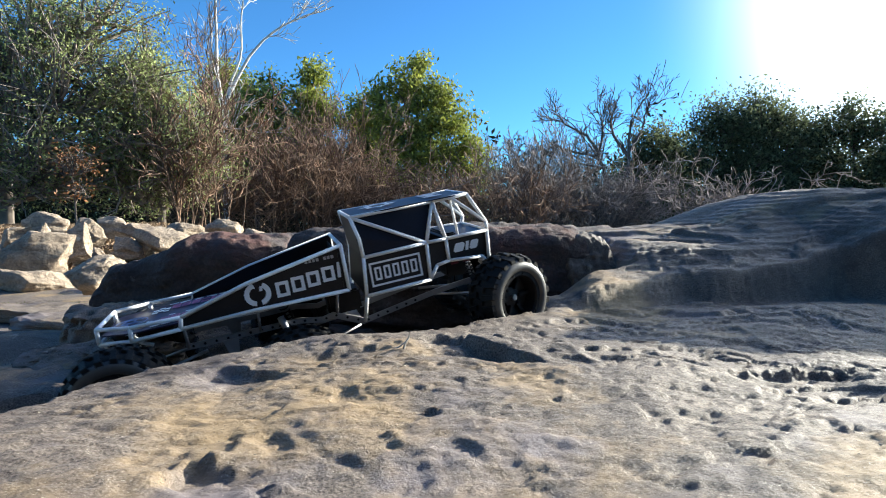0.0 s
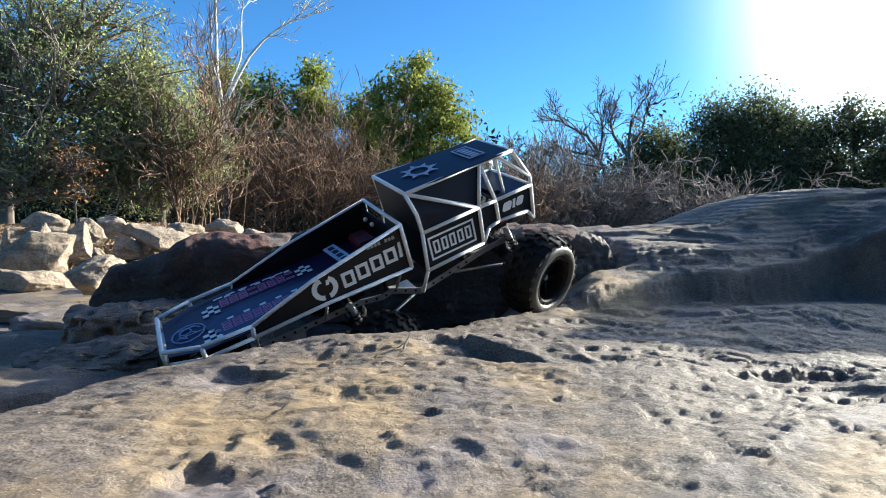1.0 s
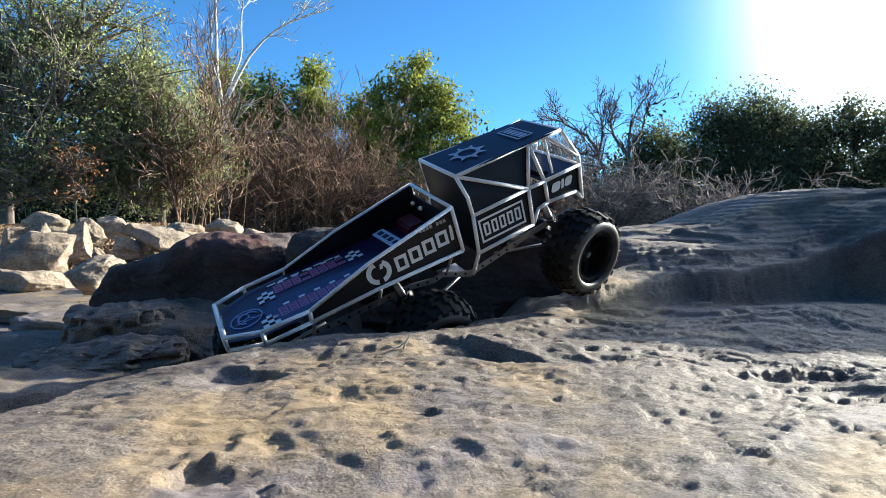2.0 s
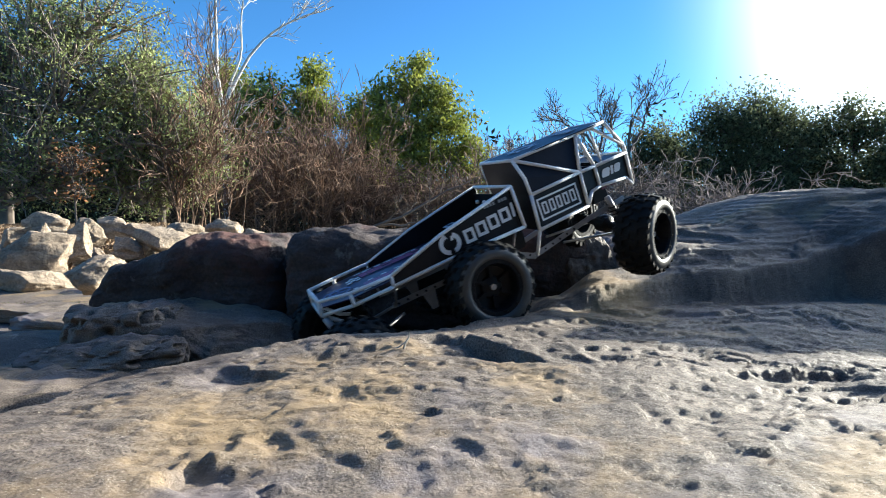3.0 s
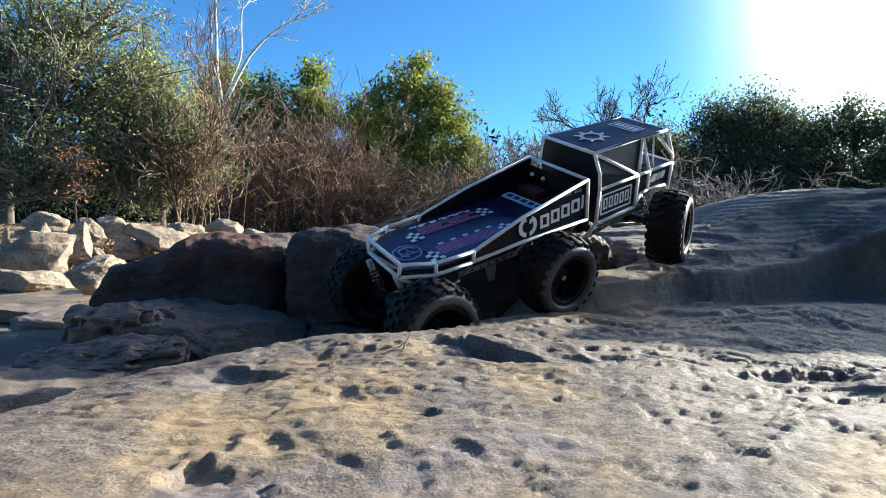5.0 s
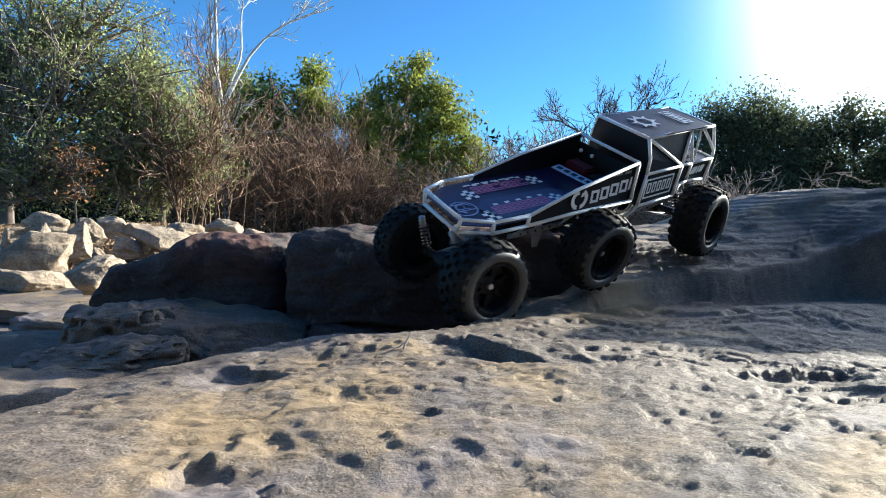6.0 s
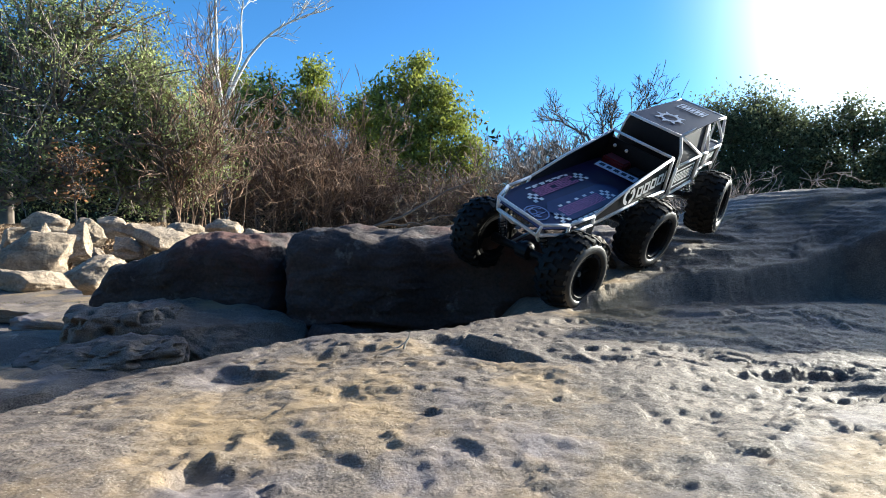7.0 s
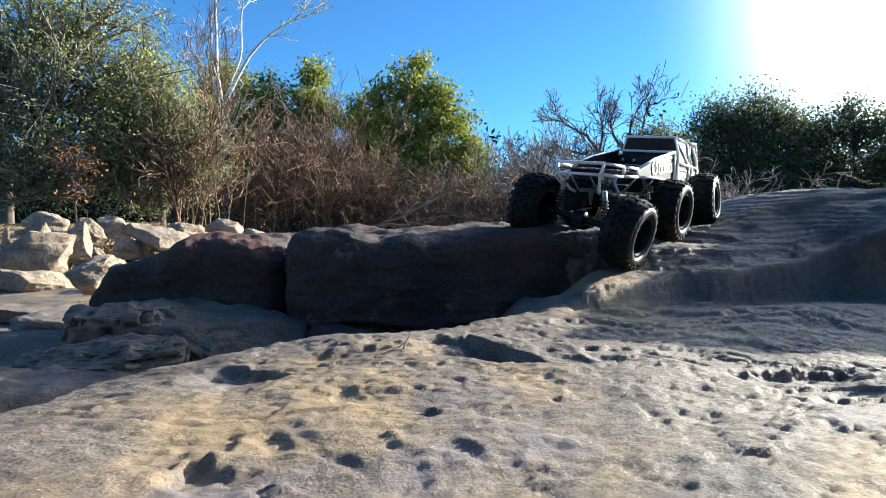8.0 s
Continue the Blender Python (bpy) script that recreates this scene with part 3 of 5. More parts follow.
rb = np.random.RandomState(17)
for k in range(34):
    y = rb.uniform(2.9, 5.2)
    x = -y * rb.uniform(0.46, 0.82)
    a = rb.uniform(0.035, 0.085)
    z = float(ground_height(np.array([x]), np.array([y]))[0]) - 0.02
    boulder(200 + k, (a, a * rb.uniform(0.5, 0.9), a * rb.uniform(0.4, 0.9)), pose(x, y, z, rb.uniform(-15, 15), rb.uniform(-20, 20), rb.uniform(0, 180)), BANK_STONE, "small angular stone among the boulders of the bank", 14, 5.0, 0.08, 0.05, 14)


def sky_block_bank():
    """An unseen bank added behind the camera: closes the place, cuts sky light."""
    a, h = np.radians(np.linspace(112, 255, 150)), np.linspace(0, 1, 40)
    A, H = np.meshgrid(a, h)
    A, H = A.ravel(), H.ravel()
    x, y = np.sin(A), np.cos(A)
    n = fbm(x * 9, y * 9, H * 9, 5, 0.6, seed=91)
    R = 4.6 + 1.6 * H + 0.55 * n
    Z = -0.6 + H * (5.0 + 1.4 * vnoise(x * 4, y * 4, 0 * x, 92)) + 0.2 * n
    ob = new("backdrop", grid_mesh("backdrop", np.stack([x * R, y * R, Z], -1), 40, 150, DARK_SKY_BLOCK))
    return tagged(ob, "dark unseen bank added behind the camera to hold back sky light", "wooded bank", kind="structure")


sky_block_bank()


# ---- the model crawler ----
NODE = {  # forward, half width, height
    "bt": (0.001, 0.079, 0.077), "bb": (0.001, 0.086, 0.0), "m1": (-0.157, 0.0822, 0.047), "ml": (-0.153, 0.0863, 0.002),
    "n3": (-0.262, 0.085, 0.017), "n3l": (-0.265, 0.087, -0.001), "n2": (-0.335, 0.081, 0.017), "n2l": (-0.336, 0.082, -0.004),
    "tn": (-0.386, 0.057, 0.020), "tnl": (-0.388, 0.052, -0.005),
    "rr": (0.026, 0.066, 0.118), "pr": (0.034, 0.077, 0.080), "dr": (0.035, 0.080, 0.048), "db": (0.028, 0.086, -0.018), "dbl": (0.021, 0.060, -0.068),
    "bm": (0.150, 0.076, 0.050), "df": (0.146, 0.080, -0.016), "rf": (0.178, 0.053, 0.117), "pb2": (0.187, 0.073, 0.049), "w1": (0.163, 0.077, 0.006), "w2": (0.187, 0.074, 0.009),
    "fp": (0.243, 0.059, 0.120), "fp2": (0.272, 0.062, 0.064), "hn": (0.270, 0.066, 0.048), "hb2": (0.254, 0.068, 0.002), "hb": (0.266, 0.068, -0.016),
    "ra": (0.212, 0.056, 0.119),
}


def node(n, side, dx=0.0, dw=0.0, dz=0.0):
    x, w, z = NODE[n]
    return Vector((x + dx, side * (w + dw), z + dz))


def build_crawler():
    truck = tagged(new("model_crawler"), "black six-wheeled radio controlled crawler with white tube cage, climbing over rock", "model truck")
    runs = [("tn", "n2"), ("n2", "n3"), ("n3", "m1", "bt"), ("bt", "bb"), ("bb", "ml", "n3l"), ("n3l", "n2l"), ("n2l", "tnl"), ("tn", "tnl"), ("n2", "n2l"), ("n3", "n3l"),
            ("rr", "pr", "dr"), ("dr", "db"), ("db", "dbl"), ("dr", "bm"), ("bm", "pb2"), ("pb2", "hn"), ("db", "df"), ("bm", "df"), ("df", "w1"), ("w1", "w2"), ("w2", "hb2"), ("hb2", "hb"), ("pb2", "w2"),
            ("rr", "rf"), ("rf", "fp"), ("rr", "bm"), ("rf", "bm"), ("rf", "pb2"), ("fp", "fp2"), ("fp2", "hn"), ("hn", "hb"), ("ra", "fp2")]
    for side in (-1, 1):
        for run in runs:
            part("cage_tube", tube_bm([node(n, side) for n in run], 0.0033), WHITE_TUBE, truck, "white plastic cage tube", True)
    for n in ("tn", "tnl", "bt", "rr", "fp", "hn"):
        part("cross_tube", tube_bm([node(n, -1), node(n, 1)], 0.0033), WHITE_TUBE, truck, "white plastic cage tube", True)
    i = -0.003
    for side in (-1, 1):
        def P(*ns):
            pts = [node(n, side, 0, i) for n in ns]
            return pts if side < 0 else pts[::-1]
        part("bed_side", plate_bm(P("n3", "n3l", "ml", "bb", "bt", "m1"), 0.0015), BLACK_PANEL, truck, "black printed bed side panel")
        part("door_panel", plate_bm(P("dr", "db", "df", "bm"), 0.0015), BLACK_PANEL, truck, "black door panel")
        part("window_panel", plate_bm(P("rr", "pr", "dr", "bm", "rf"), 0.0012), WINDOW_PANEL, truck, "dark tinted window panel")
        part("hood_side", plate_bm(P("pb2", "w2", "hb2", "hb", "hn"), 0.0012), BLACK_PANEL, truck, "black hood side panel")
        part("pillar_panel", plate_bm(P("bm", "df", "w1", "w2", "pb2"), 0.0012), BLACK_PANEL, truck, "black panel")
    part("roof", plate_bm([node("rr", -1, 0, 0, .002), node("fp", -1, 0, 0, .002), node("fp", 1, 0, 0, .002), node("rr", 1, 0, 0, .002)], 0.002), NAVY_PANEL, truck, "dark blue roof panel with a white star")
    part("cab_back", plate_bm([node("dr", -1, -.001), node("rr", -1, -.001), node("rr", 1, -.001), node("dr", 1, -.001)], 0.002), BLACK_PANEL, truck)
    part("cab_back_lower", plate_bm([node("db", -1, -.001), node("dr", -1, -.001), node("dr", 1, -.001), node("db", 1, -.001)], 0.002), BLACK_PANEL, truck)
    part("hood", plate_bm([node("pb2", -1), node("hn", -1), node("hn", 1), node("pb2", 1)], 0.002), NAVY_PANEL, truck, "dark blue hood panel")
    part("bed_floor", plate_bm([node("tn", -1, .004, -.003, -.012), node("n2", -1, 0, -.003, -.009), node("n3", -1, 0, -.003, -.008), Vector((-.02, -.082, .010)),
                                Vector((-.02, .082, .010)), node("n3", 1, 0, -.003, -.008), node("n2", 1, 0, -.003, -.009), node("tn", 1, .004, -.003, -.012)], 0.002), PURPLE_PANEL, truck, "dark purple printed bed floor")
    part("bed_front", plate_bm([node("bb", 1, -.006), node("bt", 1, -.006, 0, -.012), node("bt", -1, -.006, 0, -.012), node("bb", -1, -.006)], 0.002), BLACK_PANEL, truck)
    return truck


def lathe(profile, steps, axis_y=True):
    """Turned about Y: profile of (y, radius)."""
    bm = bmesh.new()
    rings = [[bm.verts.new((r * math.cos(2 * math.pi * k / steps), y, r * math.sin(2 * math.pi * k / steps))) for k in range(steps)] for y, r in profile]
    for a, b in zip(rings, rings[1:]):
        for k in range(steps):
            bm.faces.new((a[k], b[k], b[(k + 1) % steps], a[(k + 1) % steps]))
    bmesh.ops.recalc_face_normals(bm, faces=bm.faces)
    return bm


TYRE_R, TYRE_HALF = 0.0785, 0.034


def tread_bm(y0, y1, twist, w):
    """One slanted tread block over the crown or the shoulder of the tyre."""
    bm, vs, h = bmesh.new(), [], TYRE_HALF
    for r in (.0705, TYRE_R):
        for yy in (y0, y1):
            rr = r - (.0075 if abs(yy) > h - .004 else 0)
            slant = twist * .012 * ((yy - y0) / (y1 - y0) - .5)
            for s in (-1, 1):
                ang = (s * w * (1.12 if r < .073 else .80) + slant) / r
                vs.append(bm.verts.new((rr * math.cos(ang), yy, rr * math.sin(ang))))
    for f in ((0, 1, 3, 2), (4, 6, 7, 5), (0, 4, 5, 1), (2, 3, 7, 6), (0, 2, 6, 4), (1, 5, 7, 3)):
        bm.faces.new([vs[j] for j in f])
    bmesh.ops.recalc_face_normals(bm, faces=bm.faces)
    return bm


def build_wheel(truck):
    """Wheel with its outer face towards -Y."""
    wheel = new("wheel")
    wheel.parent = truck
    h = TYRE_HALF
    bm = lathe([(-h + .006, .046), (-h + .001, .050), (-h, .056), (-h + .002, .066), (-h + .008, .0728), (0, .0742), (h - .010, .0728), (h - .002, .066), (h, .056), (h - .001, .050), (h - .006, .046)], 48)
    bmesh.ops.recalc_face_normals(bm, faces=bm.faces)
    part("tyre", bm, RUBBER, wheel, "black rubber tyre", True)
    for row, (y0, y1, tw, ofs) in enumerate(((-h - .0005, -.013, .35, 0), (-.017, .0015, -.5, .35), (-.0015, .017, .5, 0.0), (.013, h + .0005, -.35, .35))):
        first = part("tread_block", tread_bm(y0, y1, tw, 0.0056 if row in (0, 3) else 0.0044), RUBBER, wheel, "chunky rubber tread block")
        for k in range(22):
            block = first if k == 0 else new("tread_block", first.data)
            block.parent = wheel
            block.matrix_basis = Matrix.Rotation(-2 * math.pi * (k + ofs) / 22, 4, "Y")
    part("sidewall", lathe([(-h + .003, .0470), (-h - .0018, .0490), (-h - .0034, .0530), (-h - .0034, .0575), (-h - .0020, .0620), (-h + .0010, .0655), (-h + .0050, .0690)], 56), GLINT_SIDEWALL, wheel, "grey tyre sidewall, lightened for the sun it catches", True)
    bm = lathe([(-h + .004, .049), (-h + .001, .048), (-h + .001, .041), (-h + .005, .039), (-.008, .036), (-.006, .020), (-.010, .018), (-.012, .006), (-.012, .0005)], 40)
    for k in range(12):
        a = 2 * math.pi * (k + .5) / 12
        bmesh.ops.create_cone(bm, cap_ends=True, segments=6, radius1=.0018, radius2=.0018, depth=.003, matrix=Matrix.Translation((.0445 * math.cos(a), -h + .0005, .0445 * math.sin(a))) @ Matrix.Rotation(math.pi / 2, 4, "X"))
    for k in range(6):
        a = 2 * math.pi * k / 6
        c, s = math.cos(a), math.sin(a)
        bm2 = box_bm(.027, -.012, 0, .024, .006, .007, .001)
        bmesh.ops.rotate(bm2, verts=bm2.verts, cent=(0, 0, 0), matrix=Matrix.Rotation(a, 3, "Y"))
        me = bpy.data.meshes.new("tmp")
        bm2.to_mesh(me)
        bm2.free()
        bm.from_mesh(me)
        bpy.data.meshes.remove(me)
    part("rim", bm, RIM_BLACK, wheel, "black beadlock rim")
    part("hub_nut", lathe([(-.012, .0055), (-.018, .0055), (-.018, .0004)], 6), STEEL, wheel, "bright steel nut")
    part("rim_back", lathe([(h - .004, .049), (h - .001, .048), (h - .001, .041), (.0, .037), (-.004, .0005)], 32), RIM_BLACK, wheel)
    return wheel


crawler = build_crawler()


def flat_shape(outlines, to_world, name, mat, parent, label, thick=0.0005):
    """Raised flat marks: 2D outlines laid on a panel by to_world(u, v)."""
    bm = bmesh.new()
    for o in outlines:
        pts = [to_world(u, v) for u, v in o]
        plate_bm(pts, -thick, bm)
    bmesh.ops.recalc_face_normals(bm, faces=bm.faces)
    return part(name, bm, mat, parent, label)


def rect(u0, v0, u1, v1, slant=0.0, cut=0.0):
    c = cut
    return [(u0 + c, v0), (u1 - c, v0), (u1, v0 + c), (u1 + slant, v1 - c), (u1 - c + slant, v1), (u0 + c + slant, v1), (u0 + slant, v1 - c), (u0, v0 + c)] if c else [(u0, v0), (u1, v0), (u1 + slant, v1), (u0 + slant, v1)]


def ring(cu, cv, r1, r0, n=14, a0=0.0, a1=360.0):
    out = []
    for k in range(n):
        a, b = radians(a0 + (a1 - a0) * k / n), radians(a0 + (a1 - a0) * (k + 1) / n)
        out.append([(cu + r1 * math.cos(a), cv + r1 * math.sin(a)), (cu + r1 * math.cos(b), cv + r1 * math.sin(b)), (cu + r0 * math.cos(b), cv + r0 * math.sin(b)), (cu + r0 * math.cos(a), cv + r0 * math.sin(a))])
    return out


def frame_marks(u0, v0, u1, v1, w):
    return [rect(u0, v0, u1, v0 + w), rect(u0, v1 - w, u1, v1), rect(u0, v0 + w, u0 + w, v1 - w), rect(u1 - w, v0 + w, u1, v1 - w)]


def panel_map(side, corners, lift=0.0012):
    """Maps (forward, height) onto the plane through three cage nodes, a little proud of the panel."""
    a, b, c = (node(n, side, 0, -0.003) for n in corners)
    n = (b - a).cross(c - a).normalized()
    if n.y * side < 0:
        n = -n

    def put(u, v):
        y = a.y - (n.x * (u - a.x) + n.z * (v - a.z)) / n.y
        return Vector((u, y, v)) + n * lift
    return put


def build_marks(truck):
    rng = random.Random(4)
    for side in (-1, 1):
        bed = panel_map(side, ("n3l", "bb", "bt"))
        marks = ring(-.146, .026, .019, .011, 9, 100, 262) + ring(-.142, .026, .019, .011, 9, -82, 62) + [rect(-.152, .036, -.146, .044, -.003), rect(-.141, .030, -.136, .038, .002)]
        flat_shape(marks, bed, "emblem", DECAL_WHITE, truck, "white emblem shape on the bed side")
        marks = [q for k in range(4) for q in frame_marks(-.115 + .0255 * k, .013 + .0028 * k, -.094 + .0255 * k, .038 + .0028 * k, .0055)] + [rect(-.0135, .024, -.008, .050, .002, .001)]
        flat_shape(marks, bed, "logo_shape", DECAL_WHITE, truck, "white logo shapes on the bed side")
        flat_shape([rect(-.062 + k * .0062, .058, -.0575 + k * .0062, .0635) for k in range(8) if k != 4], bed, "small_mark", ALLOY, truck, "small grey marks")
        door = panel_map(side, ("db", "df", "bm"))
        flat_shape(frame_marks(.041, -.006, .134, .036, .0035), door, "mark_frame", DECAL_WHITE, truck, "white outlined logo box on the door")
        flat_shape([q for k in range(5) for q in frame_marks(.049 + k * .0163, .004, .049 + k * .0163 + .012, .027, .0036)], door, "logo_shape", DECAL_WHITE, truck, "white logo shapes in the box")
        win = panel_map(side, ("dr", "bm", "rf"))
        blot = [[(.060 + .015 * (0.6 + .4 * rng.random()) * math.cos(a), .068 + .010 * (0.6 + .4 * rng.random()) * math.sin(a)) for a in [2 * math.pi * k / 13 for k in range(13)]]]
        flat_shape(blot, win, "emblem", ALLOY, truck, "grey emblem shape on the window")
        hood = panel_map(side, ("w2", "hn", "pb2"))
        flat_shape([rect(.199, .020, .219, .036, .004, .003), rect(.222, .020, .228, .036, .004), rect(.231, .020, .247, .036, .004, .003)], hood, "logo_shape", DECAL_WHITE, truck, "white logo shapes on the hood side")
        flat_shape([rect(.19 + .024 * k, -.0005, .205 + .024 * k, .004) for k in range(3)], hood, "small_mark", RED_PART, truck, "small red marks")
    # roof star and marks

    def roof(u, v):
        t = (u - NODE["rr"][0]) / (NODE["fp"][0] - NODE["rr"][0])
        return Vector((u, v, .1222 + .002 * t))
    star = []
    for k in range(8):
        a = 2 * math.pi * k / 8
        c, s = math.cos, math.sin
        star.append([(.088 + .021 * c(a - .3), .021 * s(a - .3)), (.088 + .036 * c(a), .036 * s(a)), (.088 + .021 * c(a + .3), .021 * s(a + .3)), (.088 + .017 * c(a), .017 * s(a))])
    flat_shape(star + ring(.088, 0, .0235, .0165, 16), roof, "star", DECAL_BLUE_PALE, truck, "pale blue star on the roof")
    flat_shape(frame_marks(.172, -.034, .205, .034, .003) + [rect(.180, -.028 + .0115 * k, .197, -.020 + .0115 * k) for k in range(5)], roof, "roof_mark", DECAL_BLUE_PALE, truck, "pale blue marks on the roof")

    # printed bed floor
    def bedfloor(u, v):
        xs, zs = [-.382, -.335, -.262, -.02], [.0085, .0085, .0095, .0105]
        return Vector((u, v, float(np.interp(u, xs, zs)) + .0012))
    flat_shape([[(-.30, -.066), (-.15, -.066), (-.115, -.04), (-.115, -.02), (-.14, -.002), (-.30, .004), (-.325, -.02)]], bedfloor, "blue_patch", DECAL_DEEP, truck, "deep blue printed patch")
    for v0, u0 in ((.026, -.292), (-.052, -.300)):
        marks, checks = [], []
        for row in range(3):
            for k in range(8):
                if row == 1 and v0 > 0 and k in (3, 7):
                    continue
                marks += frame_marks(u0 + .016 * k, v0 + .0095 * row, u0 + .016 * k + .0135, v0 + .0095 * row + .0078, .0022)
        for i in range(4):
            for j in range(3):
                if (i + j) % 2 == 0:
                    checks.append(rect(u0 + .130 + .009 * j, v0 + .008 * i - .002, u0 + .139 + .009 * j, v0 + .008 * i + .006))
                    checks.append(rect(u0 - .030 + .009 * j, v0 + .008 * i - .012, u0 - .021 + .009 * j, v0 + .008 * i - .004))
        for k in range(5):
            checks.append(rect(u0 + .01 + .026 * k, v0 + .030, u0 + .020 + .026 * k, v0 + .036))
        flat_shape(marks, bedfloor, "pink_print", DECAL_PINK, truck, "pink outlined printing on the bed floor")
        flat_shape(checks, bedfloor, "check_print", DECAL_WHITE, truck, "white chequered printing on the bed floor")
    flat_shape([rect(-.30 + .021 * k, .060, -.285 + .021 * k, .064) for k in range(6)] + [rect(-.31 + .017 * k, -.074, -.297 + .017 * k, -.069) for k in range(8)], bedfloor, "print_line", DECAL_WHITE, truck, "white printed lines")
    blot = ring(-.348, -.012, .026, .0235, 12) + ring(-.345, -.012, .017, .0150, 9, 20, 250) + ring(-.352, -.005, .010, .0080, 8) + ring(-.345, -.020, .009, .0072, 7, 0, 220) + [rect(-.366, -.02, -.330, -.018, .004), rect(-.362, .004, -.335, .006, -.005)]
    flat_shape(blot, bedfloor, "emblem", DECAL_BLUE, truck, "pale blue line emblem on the bed tail")


def build_fittings(truck):
    """Frame rails, interior and small hardware."""
    run = [(-.270, -.042), (-.09, -.042), (-.05, -.050), (-.03, -.046), (.021, -.070), (.16, -.048), (.25, -.040)]
    for side in (-1, 1):
        y = side * .052
        bm = bmesh.new()
        for (x0, z0), (x1, z1) in zip(run, run[1:]):
            q = [Vector((x0, y, z0 - .005)), Vector((x1, y, z1 - .005)), Vector((x1, y, z1 + .005)), Vector((x0, y, z0 + .005))]
            plate_bm(q if side < 0 else q[::-1], .003, bm)
        rail = part("frame_rail", bm, ALLOY, truck, "grey frame rail with drilled holes")
        bm = bmesh.new()
        for k in range(22):
            x = -.26 + .018 * k
            z = float(np.interp(x, [p[0] for p in run], [p[1] for p in run]))
            bmesh.ops.create_cone(bm, cap_ends=True, segments=8, radius1=.0022, radius2=.0022, depth=.0012, matrix=Matrix.Translation((x, y + side * .0002, z)) @ Matrix.Rotation(math.pi / 2, 4, "X"))
        part("rail_hole", bm, RIM_BLACK, rail)
        for x in (-.262, -.150, -.020):
            part("bed_post", tube_bm([(x, side * .084, -.002), (x - .004, side * .056, -.042)], .0025), ALLOY, truck, "grey bed post", True)
        part("tail_strut", tube_bm([node("tnl", side), (-.352, side * .036, -.040), (-.335, side * .030, -.046)], .0034), WHITE_TUBE, truck, "white tail strut", True)
        part("hanger", plate_bm([Vector((-.215, y, -.045)), Vector((-.190, y, -.045)), Vector((-.194, y, -.078)), Vector((-.206, y, -.078))], .003), ALLOY, truck, "grey shock hanger plate")
        part("window_bar", tube_bm([node("ra", side, 0, -.004), (.216, side * .058, .050)], .0022), WHITE_TUBE, truck, "thin white window bar", True)
    part("skid_plate", plate_bm([Vector((-.03, -.052, -.049)), Vector((.021, -.052, -.074)), Vector((.021, .052, -.074)), Vector((-.03, .052, -.049))], .003), ALLOY, truck, "grey centre skid plate")
    part("gearbox", box_bm(-.005, 0, -.035, .06, .05, .04, .004), RIM_BLACK, truck, "black gearbox")
    part("battery_pack", box_bm(-.036, .026, .024, .034, .060, .024, .004), RED_PART, truck, "dark red battery pack")
    part("speed_controller", box_bm(-.040, -.030, .022, .040, .036, .018, .003), RIM_BLACK, truck)
    card = part("card", box_bm(-.088, .0, .040, .022, .098, .0015), DECAL_BLUE_PALE, truck, "pale printed card")
    card.rotation_euler = (0, radians(-4), radians(6))
    for k in range(5):
        part("card_print", box_bm(-.088, -.036 + .018 * k, .0412, .010, .012, .0006), NAVY_PANEL, card)
    for y in (.056, .024):
        bm = bmesh.new()
        bmesh.ops.create_uvsphere(bm, u_segments=12, v_segments=8, radius=.0042, matrix=Matrix.Translation((-.012, y, .050)))
        part("bolt_head", bm, DECAL_WHITE, truck, "bright bolt head", True)
    part("servo", box_bm(.215, 0, -.02, .04, .05, .03, .003), RIM_BLACK, truck)
    part("dashboard", box_bm(.205, 0, .048, .02, .10, .012, .003), BLACK_PANEL, truck)


def build_axle(truck, name):
    """A solid axle across the truck with its links and coil-over shocks, in the truck's space round its own centre."""
    ax = new(name)
    ax.parent = truck
    tagged(ax, "black solid axle with links and coil shocks")
    part("housing", lathe([(-.088, .0005), (-.088, .011), (-.060, .011), (-.055, .008), (-.020, .008), (-.014, .017), (.014, .017), (.020, .008), (.055, .008), (.060, .011), (.088, .011), (.088, .0005)], 14), RIM_BLACK, ax, "black axle housing")
    bm = bmesh.new()
    bmesh.ops.create_uvsphere(bm, u_segments=14, v_segments=10, radius=.019, matrix=Matrix.Translation((.004, 0, 0)))
    part("differential", bm, RIM_BLACK, ax, "", True)
    for side in (-1, 1):
        part("link", tube_bm([(0.0, side * .055, -.006), ((.115 if name != "front_axle" else -.125), side * .030, .016)], .0028), STEEL, ax, "bright steel link rod", True)
        x0, x1 = .0, -.018
        a, b = Vector((x0, side * .062, .006)), Vector((x1, side * .050, .075))
        part("shock", tube_bm([a, a.lerp(b, .45), a.lerp(b, .46), b], [.0028, .0028, .0058, .0058]), ALLOY, ax, "grey shock body", True)
        pts = []
        for k in range(61):
            t = k / 60
            c = a.lerp(b, .08 + .70 * t)
            w = 2 * math.pi * 6.5 * t
            pts.append(c + Vector((.0085 * math.cos(w), .0085 * math.sin(w), 0)))
        part("spring", tube_bm(pts, .0013, 5), RIM_BLACK, ax, "black coil spring", True)
    return ax


DECAL_BLUE_PALE = material("pale_blue_decal", (0.30, 0.36, 0.48), (0.46, 0.52, 0.62), 50, 0.4)
DECAL_DEEP = material("deep_blue_decal", (0.018, 0.022, 0.075), (0.045, 0.05, 0.14), 14, 0.35)
build_marks(crawler)
build_fittings(crawler)


